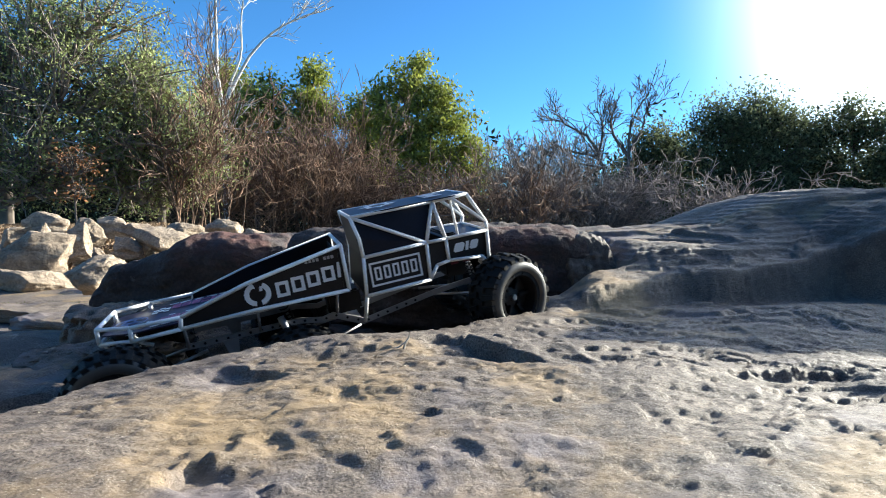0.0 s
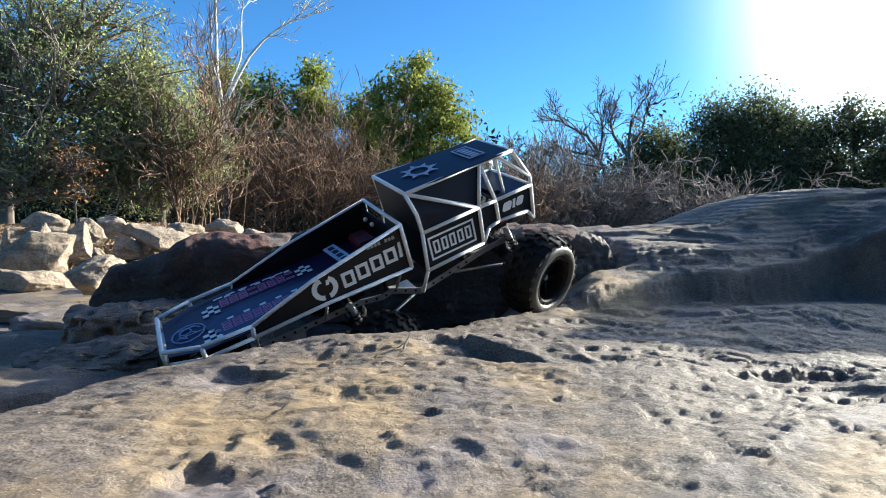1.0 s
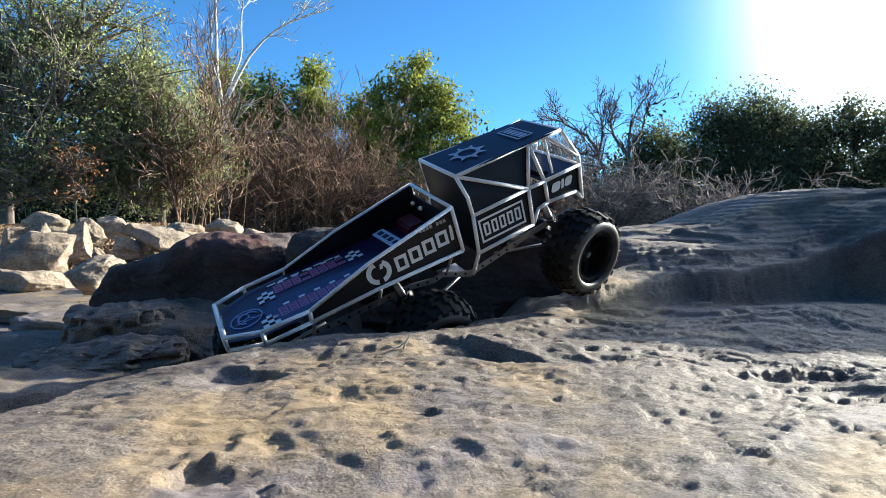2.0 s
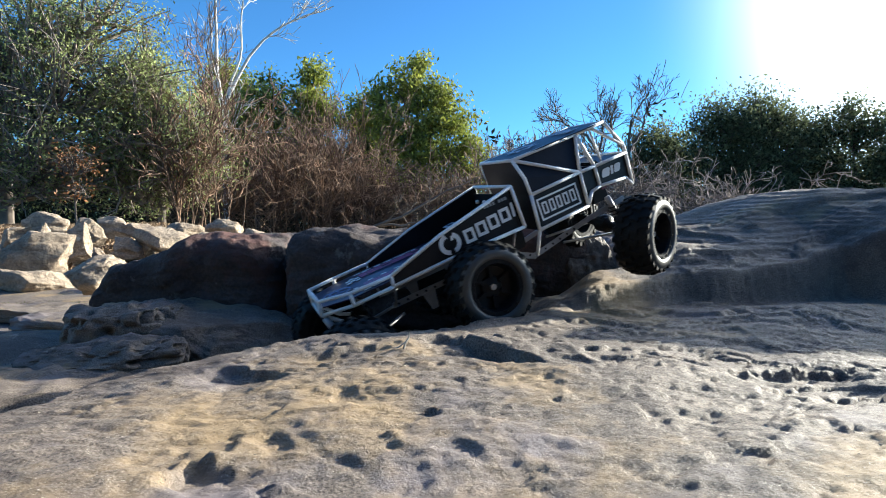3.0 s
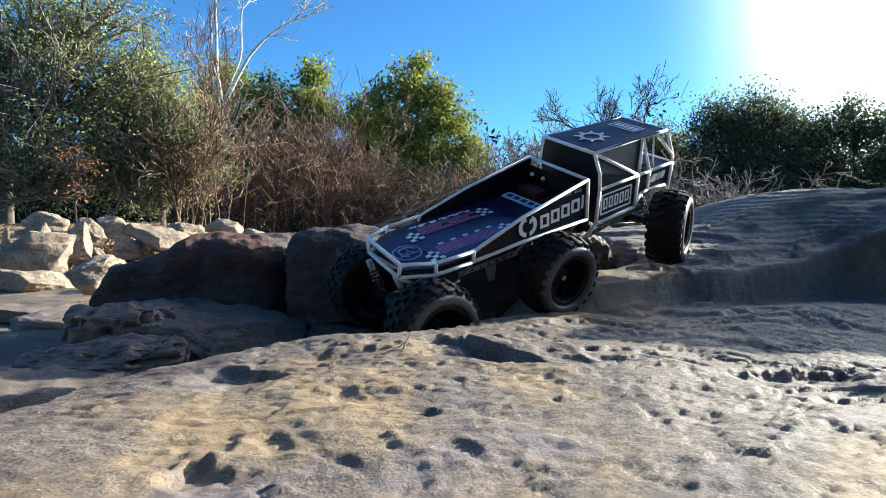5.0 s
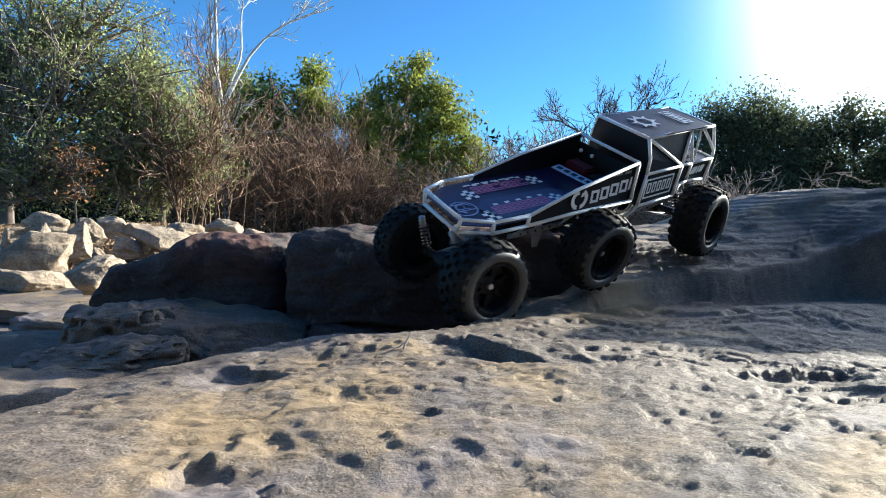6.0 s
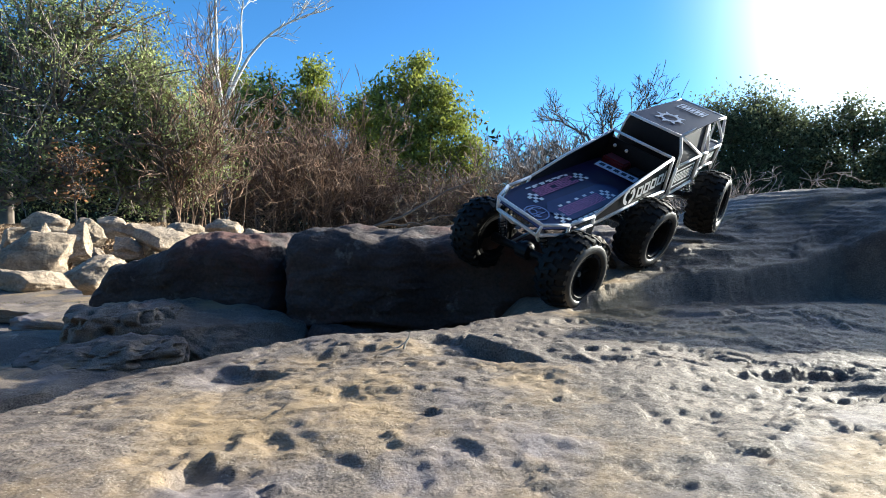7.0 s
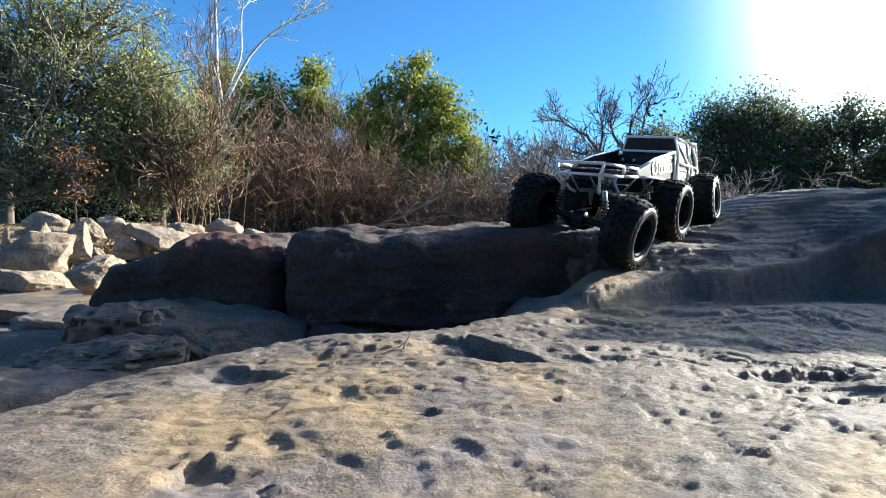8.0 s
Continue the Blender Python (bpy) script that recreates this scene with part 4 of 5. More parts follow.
# ---- plants ----
def tubes_mesh(name, groups, mat, sides=3):
    """Thin tapered tubes: groups of (points [n, k, 3], radii [n, k])."""
    Vs, Fs, base = [], [], 0
    for P, R in groups:
        n, k, _ = P.shape
        if not n:
            continue
        d = np.gradient(P, axis=1)
        d /= np.linalg.norm(d, axis=2, keepdims=True) + 1e-9
        ref = np.where(np.abs(d[..., 2:3]) > 0.9, np.array([1.0, 0, 0]), np.array([0, 0, 1.0]))
        u = np.cross(d, ref)
        u /= np.linalg.norm(u, axis=2, keepdims=True) + 1e-9
        v = np.cross(d, u)
        a = np.arange(sides) * 2 * np.pi / sides
        V = P[:, :, None] + (u[:, :, None] * np.cos(a)[None, None, :, None] + v[:, :, None] * np.sin(a)[None, None, :, None]) * R[:, :, None, None]
        Vs.append(V.reshape(-1, 3))
        i = base + np.arange(n * k * sides).reshape(n, k, sides)
        j = np.roll(i, -1, axis=2)
        Fs.append(np.stack([i[:, :-1], j[:, :-1], j[:, 1:], i[:, 1:]], -1).reshape(-1, 4))
        base += n * k * sides
    V, F = np.concatenate(Vs), np.concatenate(Fs)
    me = bpy.data.meshes.new(name)
    me.vertices.add(len(V))
    me.vertices.foreach_set("co", V.astype(np.float32).ravel())
    me.loops.add(F.size)
    me.loops.foreach_set("vertex_index", F.ravel().astype(np.int32))
    me.polygons.add(len(F))
    me.polygons.foreach_set("loop_start", np.arange(0, F.size, 4, dtype=np.int32))
    me.materials.append(mat)
    me.update(calc_edges=True)
    me.polygons.foreach_set("use_smooth", np.ones(len(F), bool))
    return me


def leaf_mesh(name, C, r, size, mat, droop=0.0):
    """Small folded leaves at the places C, in one mesh."""
    n = len(C)
    d = r.normal(0, 1, (n, 3))
    d[:, 2] -= droop
    d /= np.linalg.norm(d, axis=1, keepdims=True)
    e = np.cross(d, r.normal(0, 1, (n, 3)))
    e /= np.linalg.norm(e, axis=1, keepdims=True)
    L = size * r.uniform(0.6, 1.4, (n, 1))
    k = np.cross(d, e) * L * 0.2
    V = np.stack([C - d * L, C + e * L * 0.45 + k, C + d * L, C - e * L * 0.45 + k], 1).reshape(-1, 3)
    i = np.arange(n) * 4
    F = np.stack([i, i + 1, i + 2, i, i + 2, i + 3], 1).reshape(-1, 3)
    me = bpy.data.meshes.new(name)
    me.vertices.add(len(V))
    me.vertices.foreach_set("co", V.astype(np.float32).ravel())
    me.loops.add(F.size)
    me.loops.foreach_set("vertex_index", F.ravel().astype(np.int32))
    me.polygons.add(len(F))
    me.polygons.foreach_set("loop_start", np.arange(0, F.size, 3, dtype=np.int32))
    me.materials.append(mat)
    me.update(calc_edges=True)
    return me


def shoots(r, P, R, per, k, length, spread_, up, r_scale, t0=0.25, wander=0.12, r_min=0.0):
    """Side limbs that leave the given limbs: per limb, k points each."""
    n, K, _ = P.shape
    idx = np.repeat(np.arange(n), per)
    t = r.uniform(t0, 1.0, n * per) * (K - 1)
    i0 = np.minimum(t.astype(int), K - 2)
    f = (t - i0)[:, None]
    a = P[idx, i0] * (1 - f) + P[idx, i0 + 1] * f
    ra = (R[idx, i0] * (1 - f[:, 0]) + R[idx, i0 + 1] * f[:, 0]) * r_scale
    d0 = P[idx, i0 + 1] - P[idx, i0]
    d0 /= np.linalg.norm(d0, axis=1, keepdims=True) + 1e-9
    d = d0 + r.normal(0, 1, (n * per, 3)) * spread_ + np.array([0, 0, up])
    d /= np.linalg.norm(d, axis=1, keepdims=True)
    L = length * r.uniform(0.45, 1.25, n * per)
    pts = [a]
    for s in range(k - 1):
        pts.append(pts[-1] + d * (L / (k - 1))[:, None])
        d = d + r.normal(0, 1, d.shape) * wander + np.array([0, 0, up * 0.25])
        d /= np.linalg.norm(d, axis=1, keepdims=True)
    taper = np.linspace(1, 0.45, k)[None]
    return np.stack(pts, 1), np.maximum(ra[:, None] * taper, r_min)


def child_mesh(name, me, parent, label=""):
    ob = new(name, me)
    ob.parent = parent
    return tagged(ob, label)


def stand(name, x, y, sink=0.05):
    thing = new(name)
    thing.matrix_world = pose(x, y, float(ground_height(np.array([x]), np.array([y]))[0]) - sink)
    return thing


def leafy_tree(name, at, lobes, seed, wood, leaf, leaf_size, clumps, per, label, trunk=0.1, clump_r=0.28, category="tree", crown_label="", twig=0.008, lean=(0, 0), droop=0.0):
    """A trunk, a limb to each lobe of the crown, branches through the lobe, and leaves in loose clumps along them."""
    r = np.random.RandomState(seed)
    lobes = np.array(lobes, float)
    top = lobes[:, 2].max()
    K = 8
    t = np.linspace(0, 1, K)
    T = np.stack([lean[0] * t + 0.06 * top * np.cumsum(r.normal(0, 0.25, K)) * t, lean[1] * t, t * top * 0.9], -1)[None]
    TR = (trunk * (1 - 0.75 * t))[None]
    groups = [(T, TR)]
    leaves, weight = [], lobes[:, 3] ** 2 / (lobes[:, 3] ** 2).sum()
    for (x, y, z, rad), w in zip(lobes, weight):
        c = np.array([x, y, z])
        k0 = int(np.clip(np.searchsorted(T[0, :, 2], max(z - rad * 1.1, top * 0.12)), 1, K - 2))
        a = T[0, k0]
        s = np.linspace(0, 1, 6)[:, None]
        limb = (a * (1 - s) + c * s + np.array([0, 0, -0.25 * rad]) * s * (1 - s) * 4 + np.cumsum(r.normal(0, 0.03 * rad, (6, 3)), 0) * s)[None]
        groups.append((limb, (trunk * 0.45 * np.linspace(1, 0.5, 6))[None]))
        n = max(int(clumps * w), 6)
        d = r.normal(0, 1, (n, 3))
        d /= np.linalg.norm(d, axis=1, keepdims=True)
        far = rad * r.uniform(0.25, 1.0, (n, 1)) ** 0.7 * (1 + 0.42 * vnoise(d[:, :1] * 2.6 + seed, d[:, 1:2] * 2.6, d[:, 2:] * 2.6, seed))
        tip = c + d * far * np.array([1, 1, 0.92])
        a = limb[0, r.randint(2, 6, n)]
        s = np.linspace(0, 1, 5)[None, :, None]
        B = a[:, None] * (1 - s) + tip[:, None] * s + r.normal(0, 0.05 * rad, (n, 5, 3)) * s
        groups.append((B, twig * r.uniform(0.8, 2.0, (n, 1)) * np.linspace(1.6, 0.4, 5)[None]))
        B2, R2 = shoots(r, B, groups[-1][1], 3, 3, rad * 0.35, 0.7, 0.1, 0.6, 0.5)
        groups.append((B2, R2))
        where = np.concatenate([tip, B2[:, -1], B[:, 3]])
        m = len(where)
        cnt = max(int(per * n / m), 1)
        C = np.repeat(where, cnt, 0)
        leaves.append(C + r.normal(0, 1, C.shape) * clump_r * np.array([1, 1, 0.75]))
    thing = stand(name, *at)
    child_mesh("trunk", tubes_mesh("trunk", groups, wood, 3), thing)
    child_mesh("crown", leaf_mesh("crown", np.concatenate(leaves), r, leaf_size, leaf, droop), thing, crown_label)
    return tagged(thing, label, category)


def bare_plant(name, at, stems, height, width, seed, wood, label, category, r0, per=(7, 5, 4), up=0.12, spread_=0.45, length=(0.42, 0.4, 0.4), t0=0.2, lean=0.0, flare=0.35, sides=4, r_min=0.0):
    """Bare stems with three orders of twigs."""
    r = np.random.RandomState(seed)
    K = 8
    t = np.linspace(0, 1, K)[None, :, None]
    foot = np.stack([r.uniform(-0.5, 0.5, stems) * width * 0.6, r.uniform(-0.5, 0.5, stems) * width * 0.6, np.zeros(stems)], -1)
    if stems == 1:
        foot *= 0
    tip = foot * (1 + flare) + np.stack([r.normal(0, flare * 0.35, stems) * height * 0.5 + lean, r.normal(0, flare * 0.35, stems) * height * 0.5, height * r.uniform(0.6, 1.0, stems) if stems > 1 else np.array([height])], -1)
    P = foot[:, None] * (1 - t) + tip[:, None] * t + np.cumsum(r.normal(0, 0.012 * height, (stems, K, 3)), 1) * t
    R = r0 * r.uniform(0.6, 1.1, (stems, 1)) * np.linspace(1, 0.25, K)[None]
    groups, lv = [(P, R)], (P, R)
    for q, (n, ln) in enumerate(zip(per, length)):
        ln = ln * (height if q == 0 else 1)
        base = ln if q == 0 else last * ln
        lv = shoots(r, lv[0], np.maximum(lv[1], r0 * 0.05), n, 6 - q, base, spread_, up, 0.6, t0 if q == 0 else 0.2, 0.26, r_min)
        last = base
        groups.append(lv)
    thing = stand(name, *at)
    child_mesh("stem", tubes_mesh("stem", groups[:1], wood, 5), thing)
    child_mesh("crown", tubes_mesh("crown", groups[1:], wood, sides if stems == 1 else 3), thing)
    return tagged(thing, label, category)


def limb_tree(name, at, limbs, seed, wood, label, twig_len, per, r_min):
    """A bare tree from its main limbs, each a run of (across, up) places and a radius at its foot, with two orders of twigs."""
    r = np.random.RandomState(seed)
    groups = []
    for run, rad in limbs:
        run = np.array(run, float)
        t = np.linspace(0, 1, len(run))
        q = np.linspace(0, 1, 12)
        P = np.stack([np.interp(q, t, run[:, 0]), np.cumsum(r.normal(0, 0.05, 12)) * q, np.interp(q, t, run[:, 1])], -1)
        P[1:-1] = (P[:-2] + 2 * P[1:-1] + P[2:]) / 4
        P += r.normal(0, 0.03, P.shape) * q[:, None]
        P, R = P[None], (rad * np.linspace(1, 0.3, 12))[None]
        B, BR = shoots(r, P, R, per[0], 5, twig_len, 0.5, 0.25, 0.5, 0.35, 0.16, r_min)
        T, TR = shoots(r, B, BR, per[1], 4, twig_len * 0.45, 0.5, 0.15, 0.6, 0.25, 0.16, r_min)
        U, UR = shoots(r, T, TR, 3, 3, twig_len * 0.25, 0.5, 0.1, 0.7, 0.3, 0.16, r_min * 0.8)
        groups += [(P, R), (B, BR), (T, TR), (U, UR)]
    thing = stand(name, *at)
    child_mesh("trunk", tubes_mesh("trunk", groups[::4], wood, 7), thing)
    child_mesh("crown", tubes_mesh("crown", [g for k, g in enumerate(groups) if k % 4], wood, 3), thing)
    return tagged(thing, label, "tree")


# bushy oaks over the rocky bank
leafy_tree("oak", (-7.3, 9.2), [(-1.6, 0, 2.6, 1.5), (0.0, 0, 2.9, 1.5), (1.3, -.3, 2.4, 1.35), (-.6, -.6, 1.3, 1.2), (1.0, -.5, 1.1, 1.1), (2.0, -.2, 1.4, 1.0), (0.6, 0.2, 3.6, 1.0), (-1.6, 0, 3.8, 0.9), (1.7, 0, 3.4, 0.9), (2.3, 0, 2.5, 0.8)], 1, GREY_TWIG, OLIVE_LEAF, 0.028, 780, 52,
           "large bushy oak with dull olive leaves on the rocky bank", 0.14, 0.12, twig=0.014)
leafy_tree("oak", (-4.9, 9.6), [(0, 0, 2.0, 1.0), (0.5, -.2, 1.2, 0.9), (-.5, -.3, 1.1, 0.9), (-.3, 0, 2.8, 0.8)], 2, GREY_TWIG, OLIVE_LEAF, 0.028, 330, 52, "bushy olive-green oak on the rocky bank", 0.09, 0.12, twig=0.013)
leafy_tree("oak", (-8.9, 8.6), [(0, 0, 1.6, 1.1), (-.6, 0, 2.6, 1.1), (.5, -.4, .8, .8)], 7, GREY_TWIG, OLIVE_LEAF, 0.028, 300, 52, "bushy olive oak at the edge of the rocky bank", 0.09, 0.12, twig=0.013)
leafy_tree("rust_shrub", (-5.05, 7.55), [(0, 0, 0.99, 0.22), (0.2, 0, 0.90, 0.18), (-.2, 0, 0.95, 0.16), (0.05, 0, 0.6, 0.2)], 9, BARK, RUST_LEAF, 0.028, 70, 9, "small shrub with rusty dead leaves", 0.02, 0.10, "shrub", twig=0.004)
bare_plant("tan_shrub", (-4.0, 9.2), 16, 2.2, 1.6, 31, BROWN_TWIG, "tan leafless shrub beside the oak", "shrub", 0.012, (6, 4, 3), r_min=0.008)
bare_plant("tan_shrub", (-5.25, 10.8), 5, 3.7, 1.0, 32, BROWN_TWIG, "tall brown leafless shrub behind the oak", "shrub", 0.011, (9, 5, 4), r_min=0.0045)
# trees farther back
limb_tree("pale_bare_tree", (-7.25, 18.0), [([(.15, -.2), (.15, 3.1), (.1, 4.0), (-.13, 5.1), (-.17, 6.5), (-.13, 8.3)], .11), ([(.1, 4.0), (.33, 5), (.74, 5.9), (.7, 7.2), (.9, 8.3)], .05),
                                           ([(.24, 4.5), (.9, 5.8), (1.54, 6.5), (2.6, 7.1), (3.7, 7.5)], .06), ([(.13, 3.2), (.55, 3.75)], .03), ([(-.13, 4.6), (-.3, 5.6), (-.3, 7.6)], .05)], 5, PALE_BARK, "tall bare tree with pale bark and a forked trunk", 1.4, (5, 4), 0.009)
leafy_tree("evergreen", (-1.4, 22.0), [(-.3, 0, 6.3, .75), (.6, 0, 6.5, .7), (1.3, 0, 5.6, .8), (0.3, 0, 5.4, 1.1), (-1.0, 0, 5.2, .8), (2.0, 0, 4.6, .85), (1.1, -.4, 4.4, 1.1), (-.4, -.3, 4.2, 1.1), (-1.4, 0, 4.2, .7), (2.5, 0, 3.6, .7), (1.9, -.3, 3.2, .9),
                                       (0.6, -.5, 3.1, 1.1), (-.8, 0, 3.0, 1.0), (1.5, -.3, 2.0, 1.0), (0.0, -.3, 1.9, 1.1), (2.2, 0, 1.2, .8), (2.9, 0, 2.7, .7), (2.7, 0, 1.8, .8), (-1.9, 0, 5.3, .6), (-2.2, 0, 4.5, .6)], 3, BARK, YELLOW_LEAF, 0.080, 420, 62, "tall evergreen with sunlit yellow-green leaves", 0.16, 0.20, droop=0.3)
leafy_tree("evergreen", (-7.6, 22.5), [(0, 0, 4.6, 1.5), (1.0, 0, 3.8, 1.3), (-1.2, 0, 4.4, 1.3), (0.4, 0, 5.6, 1.0), (0, 0, 3.0, 1.3), (1.4, 0, 2.6, 1.1)], 4, BARK, GREEN_LEAF, 0.080, 300, 60, "dark green evergreen behind the thicket", 0.14, 0.24)
leafy_tree("evergreen", (-5.4, 23.0), [(-.1, 0, 5.6, 0.8), (0.1, 0, 6.6, 0.65), (-.5, 0, 4.6, 0.8), (.5, 0, 4.8, .8), (0, 0, 3.4, 1.0)], 14, BARK, YELLOW_LEAF, 0.080, 200, 55, "slender yellow-green tree behind the thicket", 0.10, 0.22)
leafy_tree("evergreen", (-3.4, 24.0), [(0, 0, 4.7, 0.9), (0.7, 0, 4.9, 0.8), (0.3, 0, 3.6, 1.2)], 15, BARK, DARK_LEAF, 0.08, 180, 55, "dark evergreen behind the thicket", 0.10, 0.24)
leafy_tree("evergreen", (-9.3, 23.6), [(0, 0, 6.7, 0.8), (0.7, 0, 6.0, 0.8), (-.6, 0, 5.8, 0.8), (0.2, 0, 5.0, 1.0), (0.9, 0, 4.4, 1.0), (0, 0, 3.4, 1.2)], 16, BARK, YELLOW_LEAF, 0.080, 220, 55, "yellow-green tree behind the tall bare tree", 0.12, 0.24)
limb_tree("bare_tree", (6.25, 19.5), [([(0.17, -0.20), (0.09, 1.83), (0.34, 2.52), (0.26, 3.57), (0.51, 4.44), (1.10, 5.09)], .075), ([(-0.26, -0.20), (-0.42, 2.00), (-0.68, 2.87), (-1.70, 3.00), (-2.38, 3.31)], .08), ([(-0.68, 2.87), (-1.19, 3.65), (-2.21, 4.18)], .07),
                                      ([(-0.77, 2.87), (-0.59, 3.65), (-0.68, 4.18)], .06), ([(0.30, 2.87), (-0.26, 3.65), (-0.34, 4.61)], .07), ([(0.36, 3.04), (0.85, 3.92), (0.94, 4.52)], .06), ([(-0.51, 2.44), (-1.36, 2.61), (-2.04, 2.61)], .05)], 6, BARK, "dark bare tree with two trunks and a spreading crown", 1.0, (10, 5), 0.009)
for k in range(4):
    bare_plant("grey_bare_tree", (2.6 + 0.9 * k, 21 + k % 2), 2, (4.0, 4.4, 3.8, 3.6)[k], 1.5, 140 + k, GREY_TWIG, "slim grey leafless tree behind the thicket", "tree", 0.06, (10, 6, 5), 0.2, 0.5, (0.32, 0.5, 0.4), 0.25, r_min=0.011)
for k, (x, y, s, w) in enumerate(((8.0, 20.5, 0.86, 0.9), (9.7, 19.0, 1.02, 1.0), (11.2, 19.4, 1.10, 1.05), (12.9, 20.0, 0.98, 1.0), (14.6, 19.4, 1.02, 1.05), (16.6, 19.0, 1.05, 1.1))):
    L = [(0, 0, 3.5 * s, 1.0 * w), (0.9 * w, 0, 2.7 * s, 1.0 * w), (-.9 * w, 0, 2.6 * s, 1.0 * w), (0.2, -.3, 1.5, 1.2 * w), (-.3, 0, 4.3 * s, 0.65), (0.7, 0, 3.8 * s, .7), (-1.0, -.3, 1.0, 1.2 * w), (1.1, -.3, 1.0, 1.2 * w), (0, -.5, .6, 1.0), (-.8, 0, 3.6 * s, .55)]
    leafy_tree("evergreen", (x, y), L, 20 + k, BARK, DARK_LEAF, 0.062, 400, 55, "dark evergreen standing against the sun", 0.12, 0.26)
# leafless thicket along the far bank
def thicket(at, h, seed, wood, label, dead=1200):
    thing = bare_plant("thicket_shrub", at, 18, h, 2.2, seed, wood, label, "shrub", 0.017, (6, 3, 2), up=0.06, spread_=0.7, length=(0.65, 0.6, 0.55), t0=0.05, flare=0.9, r_min=0.008)
    r = np.random.RandomState(seed + 500)
    C = np.stack([r.normal(0, 0.75, dead), r.normal(0, 0.5, dead), h * r.beta(1.1, 2.4, dead)], -1)
    child_mesh("dead_leaves", leaf_mesh("dead_leaves", C, r, 0.04, DEAD_LEAF), thing, "clinging dead brown leaves")
    return thing


for k in range(15):
    x, y = -5.7 + 0.86 * k + (k * 37 % 11) * 0.03, 12.6 + (k * 29 % 7) * 0.6
    h = (1.9, 2.3, 1.6, 2.1, 1.8)[k % 5] * (1.0 if x < -1.4 else 0.72)
    thicket((x, y), h, 60 + k, BROWN_TWIG if x < 2 else GREY_TWIG, "leafless brown thicket shrub with tangled twigs" if x < 2 else "leafless grey thicket shrub with tangled twigs", 220 if x < 2 else 160)
for k, (x, y, h) in enumerate(((-4.7, 14.5, 2.7), (-3.1, 14.5, 3.0), (-2.3, 14.0, 2.9), (2.0, 15.5, 2.3), (3.0, 14.8, 2.4))):
    bare_plant("tall_shrub", (x, y), 5, h, 1.6, 190 + k, BROWN_TWIG if x < 1 else GREY_TWIG, "tall leafless shrub with upright reddish brown twigs", "shrub", 0.026, (7, 4, 2), up=0.25, spread_=0.4, length=(0.5, 0.5, 0.5), t0=0.15, flare=0.4, r_min=0.007)


limb_tree("leaning_branch", (0.0, 8.0), [([(-1.6, -0.1), (-1.19, 0.34), (-0.69, 0.48), (-0.36, 0.69), (0.0, 0.90), (0.5, 1.1)], .026), ([(-1.0, 0.40), (-0.5, 0.42), (0.1, 0.55)], .02)], 8, BARK, "dark bare branch leaning over the river bed", 0.4, (5, 3), 0.004)


def leaf_litter():
    r = np.random.RandomState(5)
    n = 16000
    y = r.uniform(3.6, 11, n)
    x = -y * r.uniform(0.42, 0.95, n)
    C = np.stack([x, y, ground_height(x, y) + 0.01], -1)
    ob = new("leaf_litter", leaf_mesh("leaf_litter", C, r, 0.045, DEAD_LEAF))
    return tagged(ob, "dry brown fallen leaves on the bank", "leaf litter", kind="stuff")


leaf_litter()


def far_woods():
    """Dense distant woodland behind everything: trunks, twigs and leaves."""
    r = np.random.RandomState(77)
    n = 300
    x, y = r.uniform(-34, 44, n), r.uniform(27, 38, n)
    h = r.uniform(2.0, 4.6, n) * (1 + 0.25 * np.sin(x * 0.7))
    K = 5
    t = np.linspace(0, 1, K)[None, :, None]
    foot = np.stack([x, y, np.full(n, -0.2)], -1)
    tip = foot + np.stack([r.normal(0, .5, n), r.normal(0, .5, n), h], -1)
    P = foot[:, None] * (1 - t) + tip[:, None] * t + r.normal(0, 0.08, (n, K, 3)) * t
    R = 0.05 * np.linspace(1, 0.3, K)[None] * r.uniform(0.5, 1.4, (n, 1))
    B, BR = shoots(r, P, R, 9, 4, 1.5, 0.6, 0.15, 0.5, 0.05)
    T, TR = shoots(r, B, BR, 2, 3, 0.8, 0.6, 0.1, 0.7, 0.2, r_min=0.016)
    thing = new("far_woods")
    child_mesh("crown", tubes_mesh("crown", [(P, R), (B, BR), (T, TR)], GREY_TWIG, 3), thing)
    pick = r.choice(len(B), 1500, False)
    C = np.repeat(B[pick, -1], 10, 0)
    low = np.stack([r.uniform(-34, 44, 22000), r.uniform(25, 30, 22000), 1.9 * r.beta(1, 1.5, 22000) - 0.2], -1)
    west = np.stack([r.uniform(-34, -1, 22000), r.uniform(24, 29, 22000), 4.2 * r.beta(1, 1.3, 22000) - 0.2], -1)
    child_mesh("foliage", leaf_mesh("foliage", np.concatenate([C + r.normal(0, 0.4, C.shape), low, west]), r, 0.16, FAR_LEAF), thing)
    return tagged(thing, "dense dim woodland along the horizon", "woods", kind="stuff")


far_woods()


# ---- small things on the slab and the bank ----
def dry_stem(x, y, seed):
    r = random.Random(seed)
    z = float(ground_height(np.array([x]), np.array([y]))[0])
    bm = tube_bm([(x, y, z - .002), (x + .003, y, z + .008), (x + .007, y + .002, z + .014), (x + .008, y, z + .021)], [.0016, .0013, .0010, .0005], 6)
    tube_bm([(x + .003, y, z + .008), (x - .006, y - .002, z + .002), (x - .012, y - .004, z + .001)], [.001, .0008, .0004], 5, bm)
    me = bpy.data.meshes.new("dry_stem")
    bm.to_mesh(me)
    bm.free()
    me.materials.append(PALE_BARK)
    return tagged(new("dry_stem", me), "pale dry bent stem on the sandstone", "dry stem")


dry_stem(-0.049, 0.668, 1)


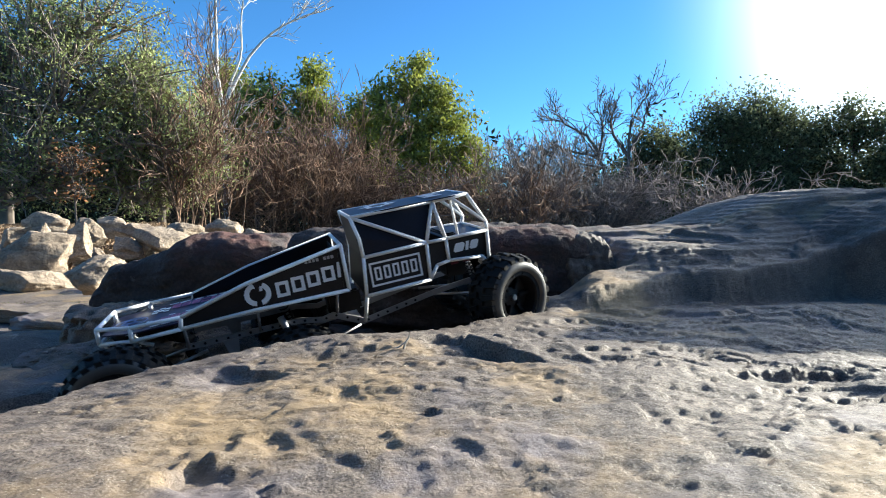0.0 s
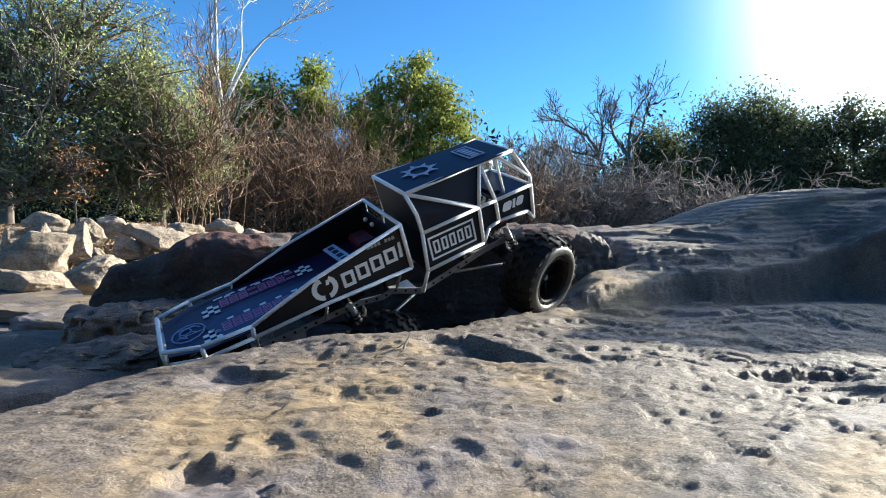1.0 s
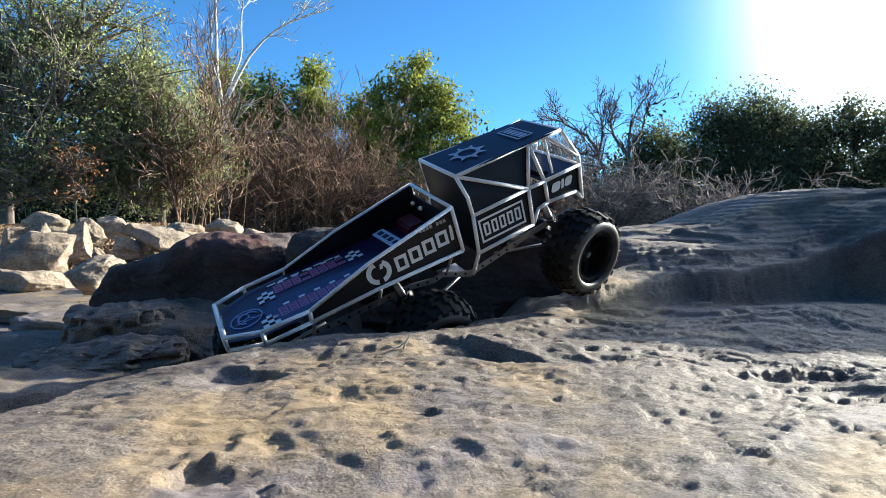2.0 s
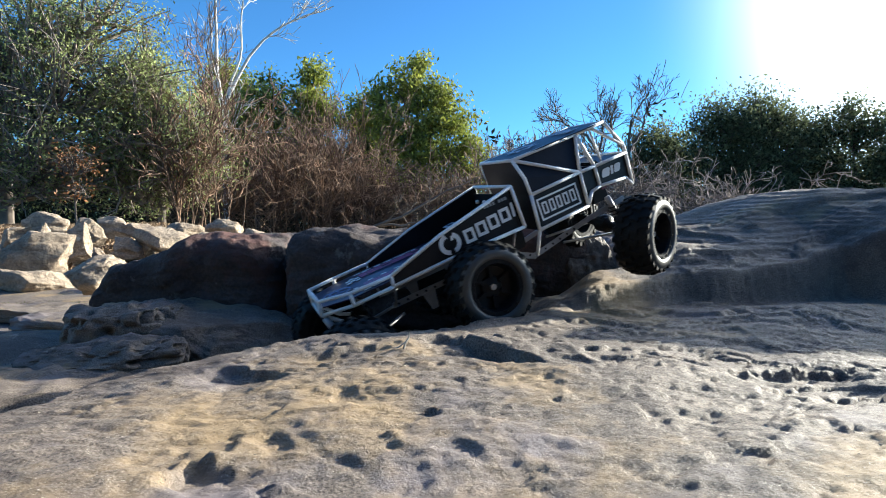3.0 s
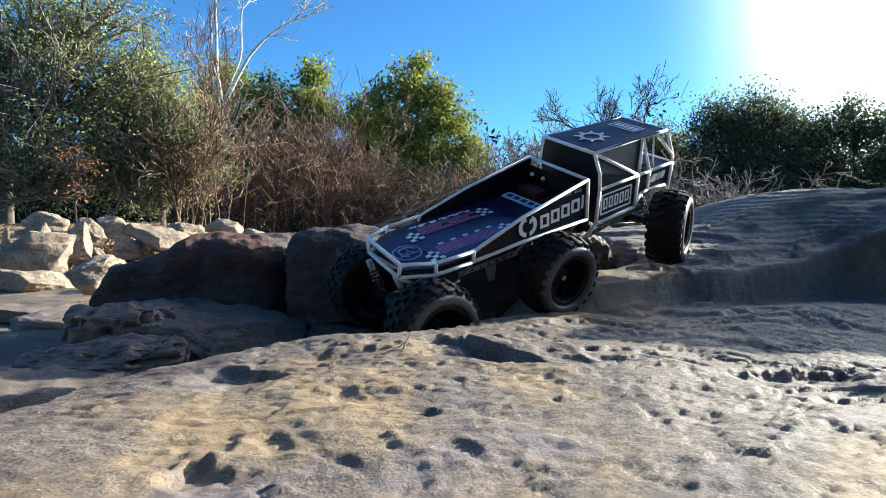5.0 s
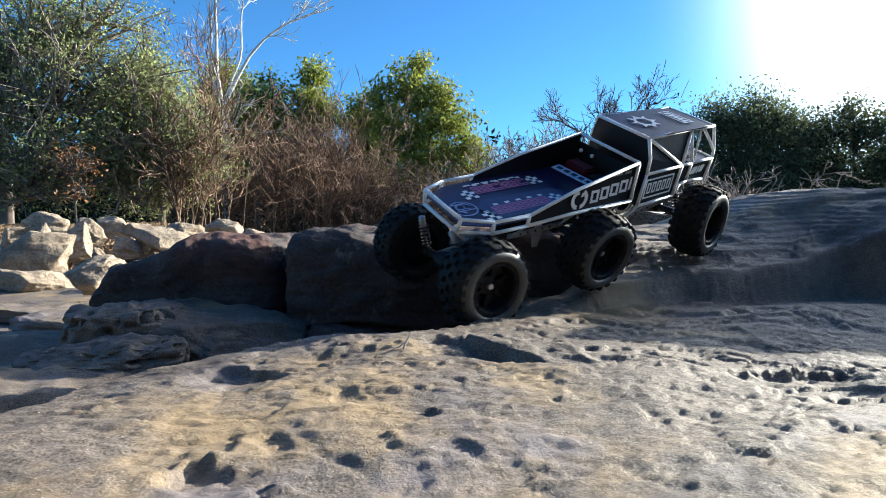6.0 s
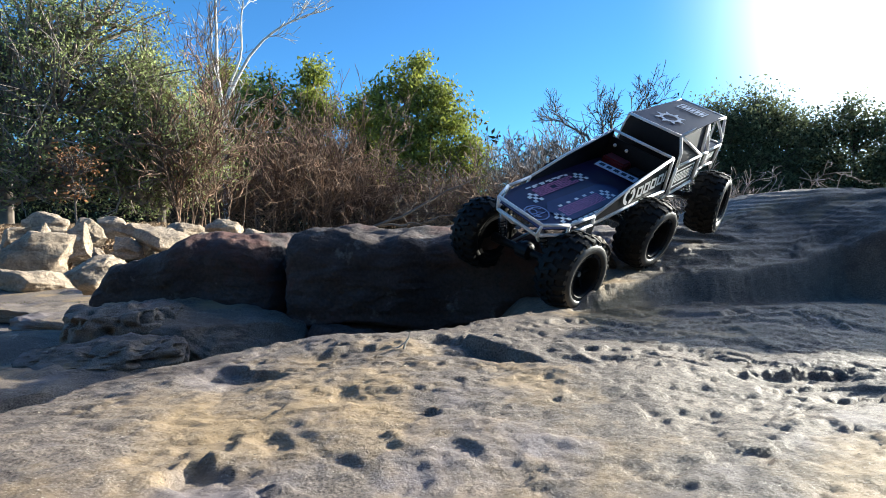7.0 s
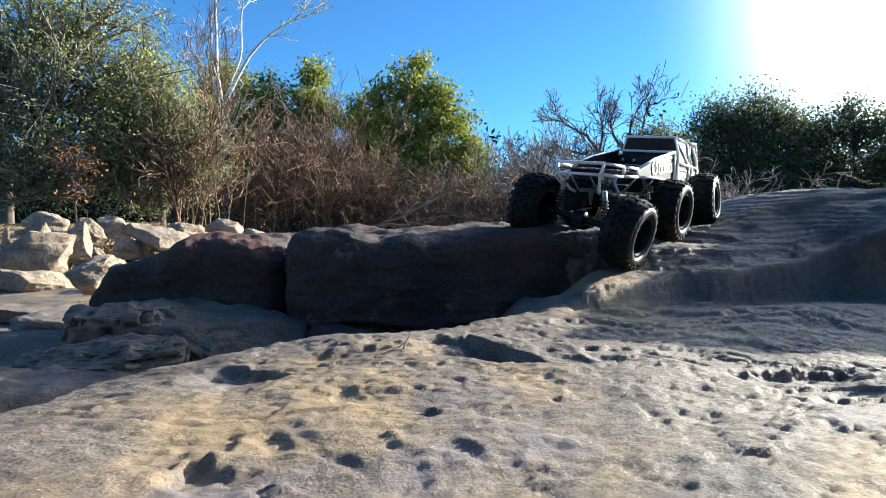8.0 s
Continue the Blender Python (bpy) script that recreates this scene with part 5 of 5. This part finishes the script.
def moss(x, y, n, seed):
    r = np.random.RandomState(seed)
    px, py = x + r.normal(0, 0.12, n), y + r.normal(0, 0.05, n)
    pz = ground_height(px, py) + 0.02
    tip = np.stack([px + r.normal(0, 0.012, n), py + r.normal(0, 0.012, n), pz + r.uniform(0.01, 0.03, n)], -1)
    base = np.stack([px, py, pz - 0.02], -1)
    P = np.stack([base, (base + tip) / 2 + r.normal(0, 0.004, (n, 3)), tip], 1)
    ob = new("grass_tuft", tubes_mesh("grass_tuft", [(P, np.array([[0.002, 0.0016, 0.0006]] * n))], GREEN_LEAF, 3))
    return tagged(ob, "short green grass between the flat rocks", "grass", kind="stuff")


moss(-1.66, 2.28, 700, 3)
moss(-1.35, 2.1, 260, 4)


# ---- motion ----
TRUCK_ROWS = [
    (0.0, -0.186, 1.003, 0.049, 5.9, -11.1, 17.2),
    (0.5, -0.132, 0.977, 0.068, 16.5, -15.2, 19.8),
    (1.0, -0.094, 0.972, 0.104, 17.8, -20.8, 24.1),
    (1.5, -0.049, 0.968, 0.122, 16.9, -22.2, 25.9),
    (1.7, -0.028, 0.969, 0.128, 18.4, -22.6, 24.5),
    (2.8, 0.073, 1.030, 0.145, 8.8, -21.9, 18.1),
    (3.0, 0.117, 1.074, 0.152, 3.5, -21.9, 19.9),
    (3.5, 0.158, 1.096, 0.159, 6.0, -21.2, 25.6),
    (4.0, 0.178, 1.098, 0.167, 11.9, -19.3, 30.5),
    (4.5, 0.195, 1.088, 0.181, 18.3, -17.4, 31.4),
    (4.7, 0.200, 1.090, 0.183, 19.2, -16.9, 31.1),
    (5.8, 0.308, 1.127, 0.231, 28.4, -10.5, 29.6),
    (6.0, 0.321, 1.136, 0.238, 28.4, -10.4, 31.3),
    (6.5, 0.410, 1.243, 0.255, 29.3, -9.8, 38.4),
    (7.0, 0.436, 1.276, 0.269, 31.1, -16.2, 37.8),
    (7.5, 0.485, 1.377, 0.275, 27.9, -11.0, 44.7),
    (7.8, 0.545, 1.492, 0.282, 16.9, -4.8, 48.5),
    (8.0, 0.553, 1.529, 0.278, 6.9, -1.1, 50.1),
]
TIMES = [r[0] for r in TRUCK_ROWS]
# per axle: forward place, height of the camera-side wheel, height of the far wheel, steering
AXLES = {
    "front": ([.272, .240, .226, .204, .206, .221, .224, .221, .212, .220, .225, .212, .220, .214, .211, .200, .190, .187],
              [-.060, -.095, -.093, -.078, -.075, -.085, -.095, -.081, -.074, -.069, -.064, -.050, -.062, -.048, -.065, -.038, -.036, -.037],
              [-.075, -.075, -.075, -.075, -.075, -.075, -.075, -.075, -.080, -.090, -.095, -.115, -.115, -.115, -.120, -.120, -.095, -.080],
              [20, 24, 14, 8, 8, 14, 25, 40, 44, 36, 30, 12, 10, 12, 12, 12, 8, 5]),
    "middle": ([-.100, -.100, -.095, -.093, -.094, -.116, -.115, -.104, -.098, -.100, -.099, -.106, -.106, -.090, -.084, -.082, -.090, -.102],
               [-.101, -.084, -.108, -.112, -.112, -.052, -.053, -.051, -.051, -.054, -.060, -.059, -.059, -.060, -.055, -.054, -.064, -.066],
               [-.075, -.060, -.060, -.060, -.060, -.085, -.085, -.085, -.085, -.085, -.085, -.080, -.080, -.080, -.085, -.085, -.075, -.075], [0] * 18),
    "rear": ([-.358, -.362, -.352, -.346, -.346, -.362, -.367, -.366, -.366, -.372, -.368, -.366, -.364, -.350, -.336, -.344, -.342, -.360],
             [-.066, -.072, -.072, -.070, -.070, -.077, -.080, -.088, -.090, -.064, -.064, -.058, -.064, -.084, -.058, -.070, -.110, -.116],
             [-.080, -.105, -.118, -.120, -.120, -.090, -.080, -.080, -.085, -.100, -.105, -.136, -.130, -.116, -.121, -.110, -.100, -.086],
             [0, 0, 0, 0, 0, 0, 0, 0, 0, 0, 0, 0, 0, 0, 0, 0, 0, 0]),
}
HALF_TRACK = 0.120
TRAVEL = [0.0]
for a, b in zip(TRUCK_ROWS, TRUCK_ROWS[1:]):
    TRAVEL.append(TRAVEL[-1] + math.dist(a[1:4], b[1:4]))


def axle_pose(axle, t):
    xs, zn, zf, st = AXLES[axle]
    x, n, f, s = (float(np.interp(t, TIMES, v)) for v in (xs, zn, zf, st))
    n -= 0.009
    return x, (n + f) / 2, math.degrees(math.atan2(f - n, 2 * HALF_TRACK)), s


first_wheel = build_wheel(crawler)
WHEELS = []
for axle in ("front", "middle", "rear"):
    for side in (-1, 1):
        w = first_wheel if not WHEELS else copy_thing(first_wheel, Matrix())
        WHEELS.append((w, axle, side))

AXLE_PARTS = [(build_axle(crawler, n + "_axle"), n) for n in ("front", "middle", "rear")]


def motions():
    walk(crawler, [(r[0], pose(*r[1:])) for r in TRUCK_ROWS])
    steps = [k * 0.2 for k in range(41)]
    for w, axle, side in WHEELS:
        rows = []
        for t in steps:
            x, z, roll, steer = axle_pose(axle, t)
            spin = math.degrees(float(np.interp(t, TIMES, TRAVEL)) / TYRE_R) * 1.05
            m = pose(x, 0, z, roll) @ pose(0, side * HALF_TRACK, 0, 0, 0, steer) @ pose(0, 0, 0, 0, spin)
            rows.append((t, m @ pose(0, 0, 0, 0, 0, 0 if side < 0 else 180)))
        walk(w, rows)

    for ob, axle in AXLE_PARTS:
        rows = []
        for t in steps:
            x, z, roll, steer = axle_pose(axle, t)
            rows.append((t, pose(x, 0, z, roll)))
        walk(ob, rows)


motions()
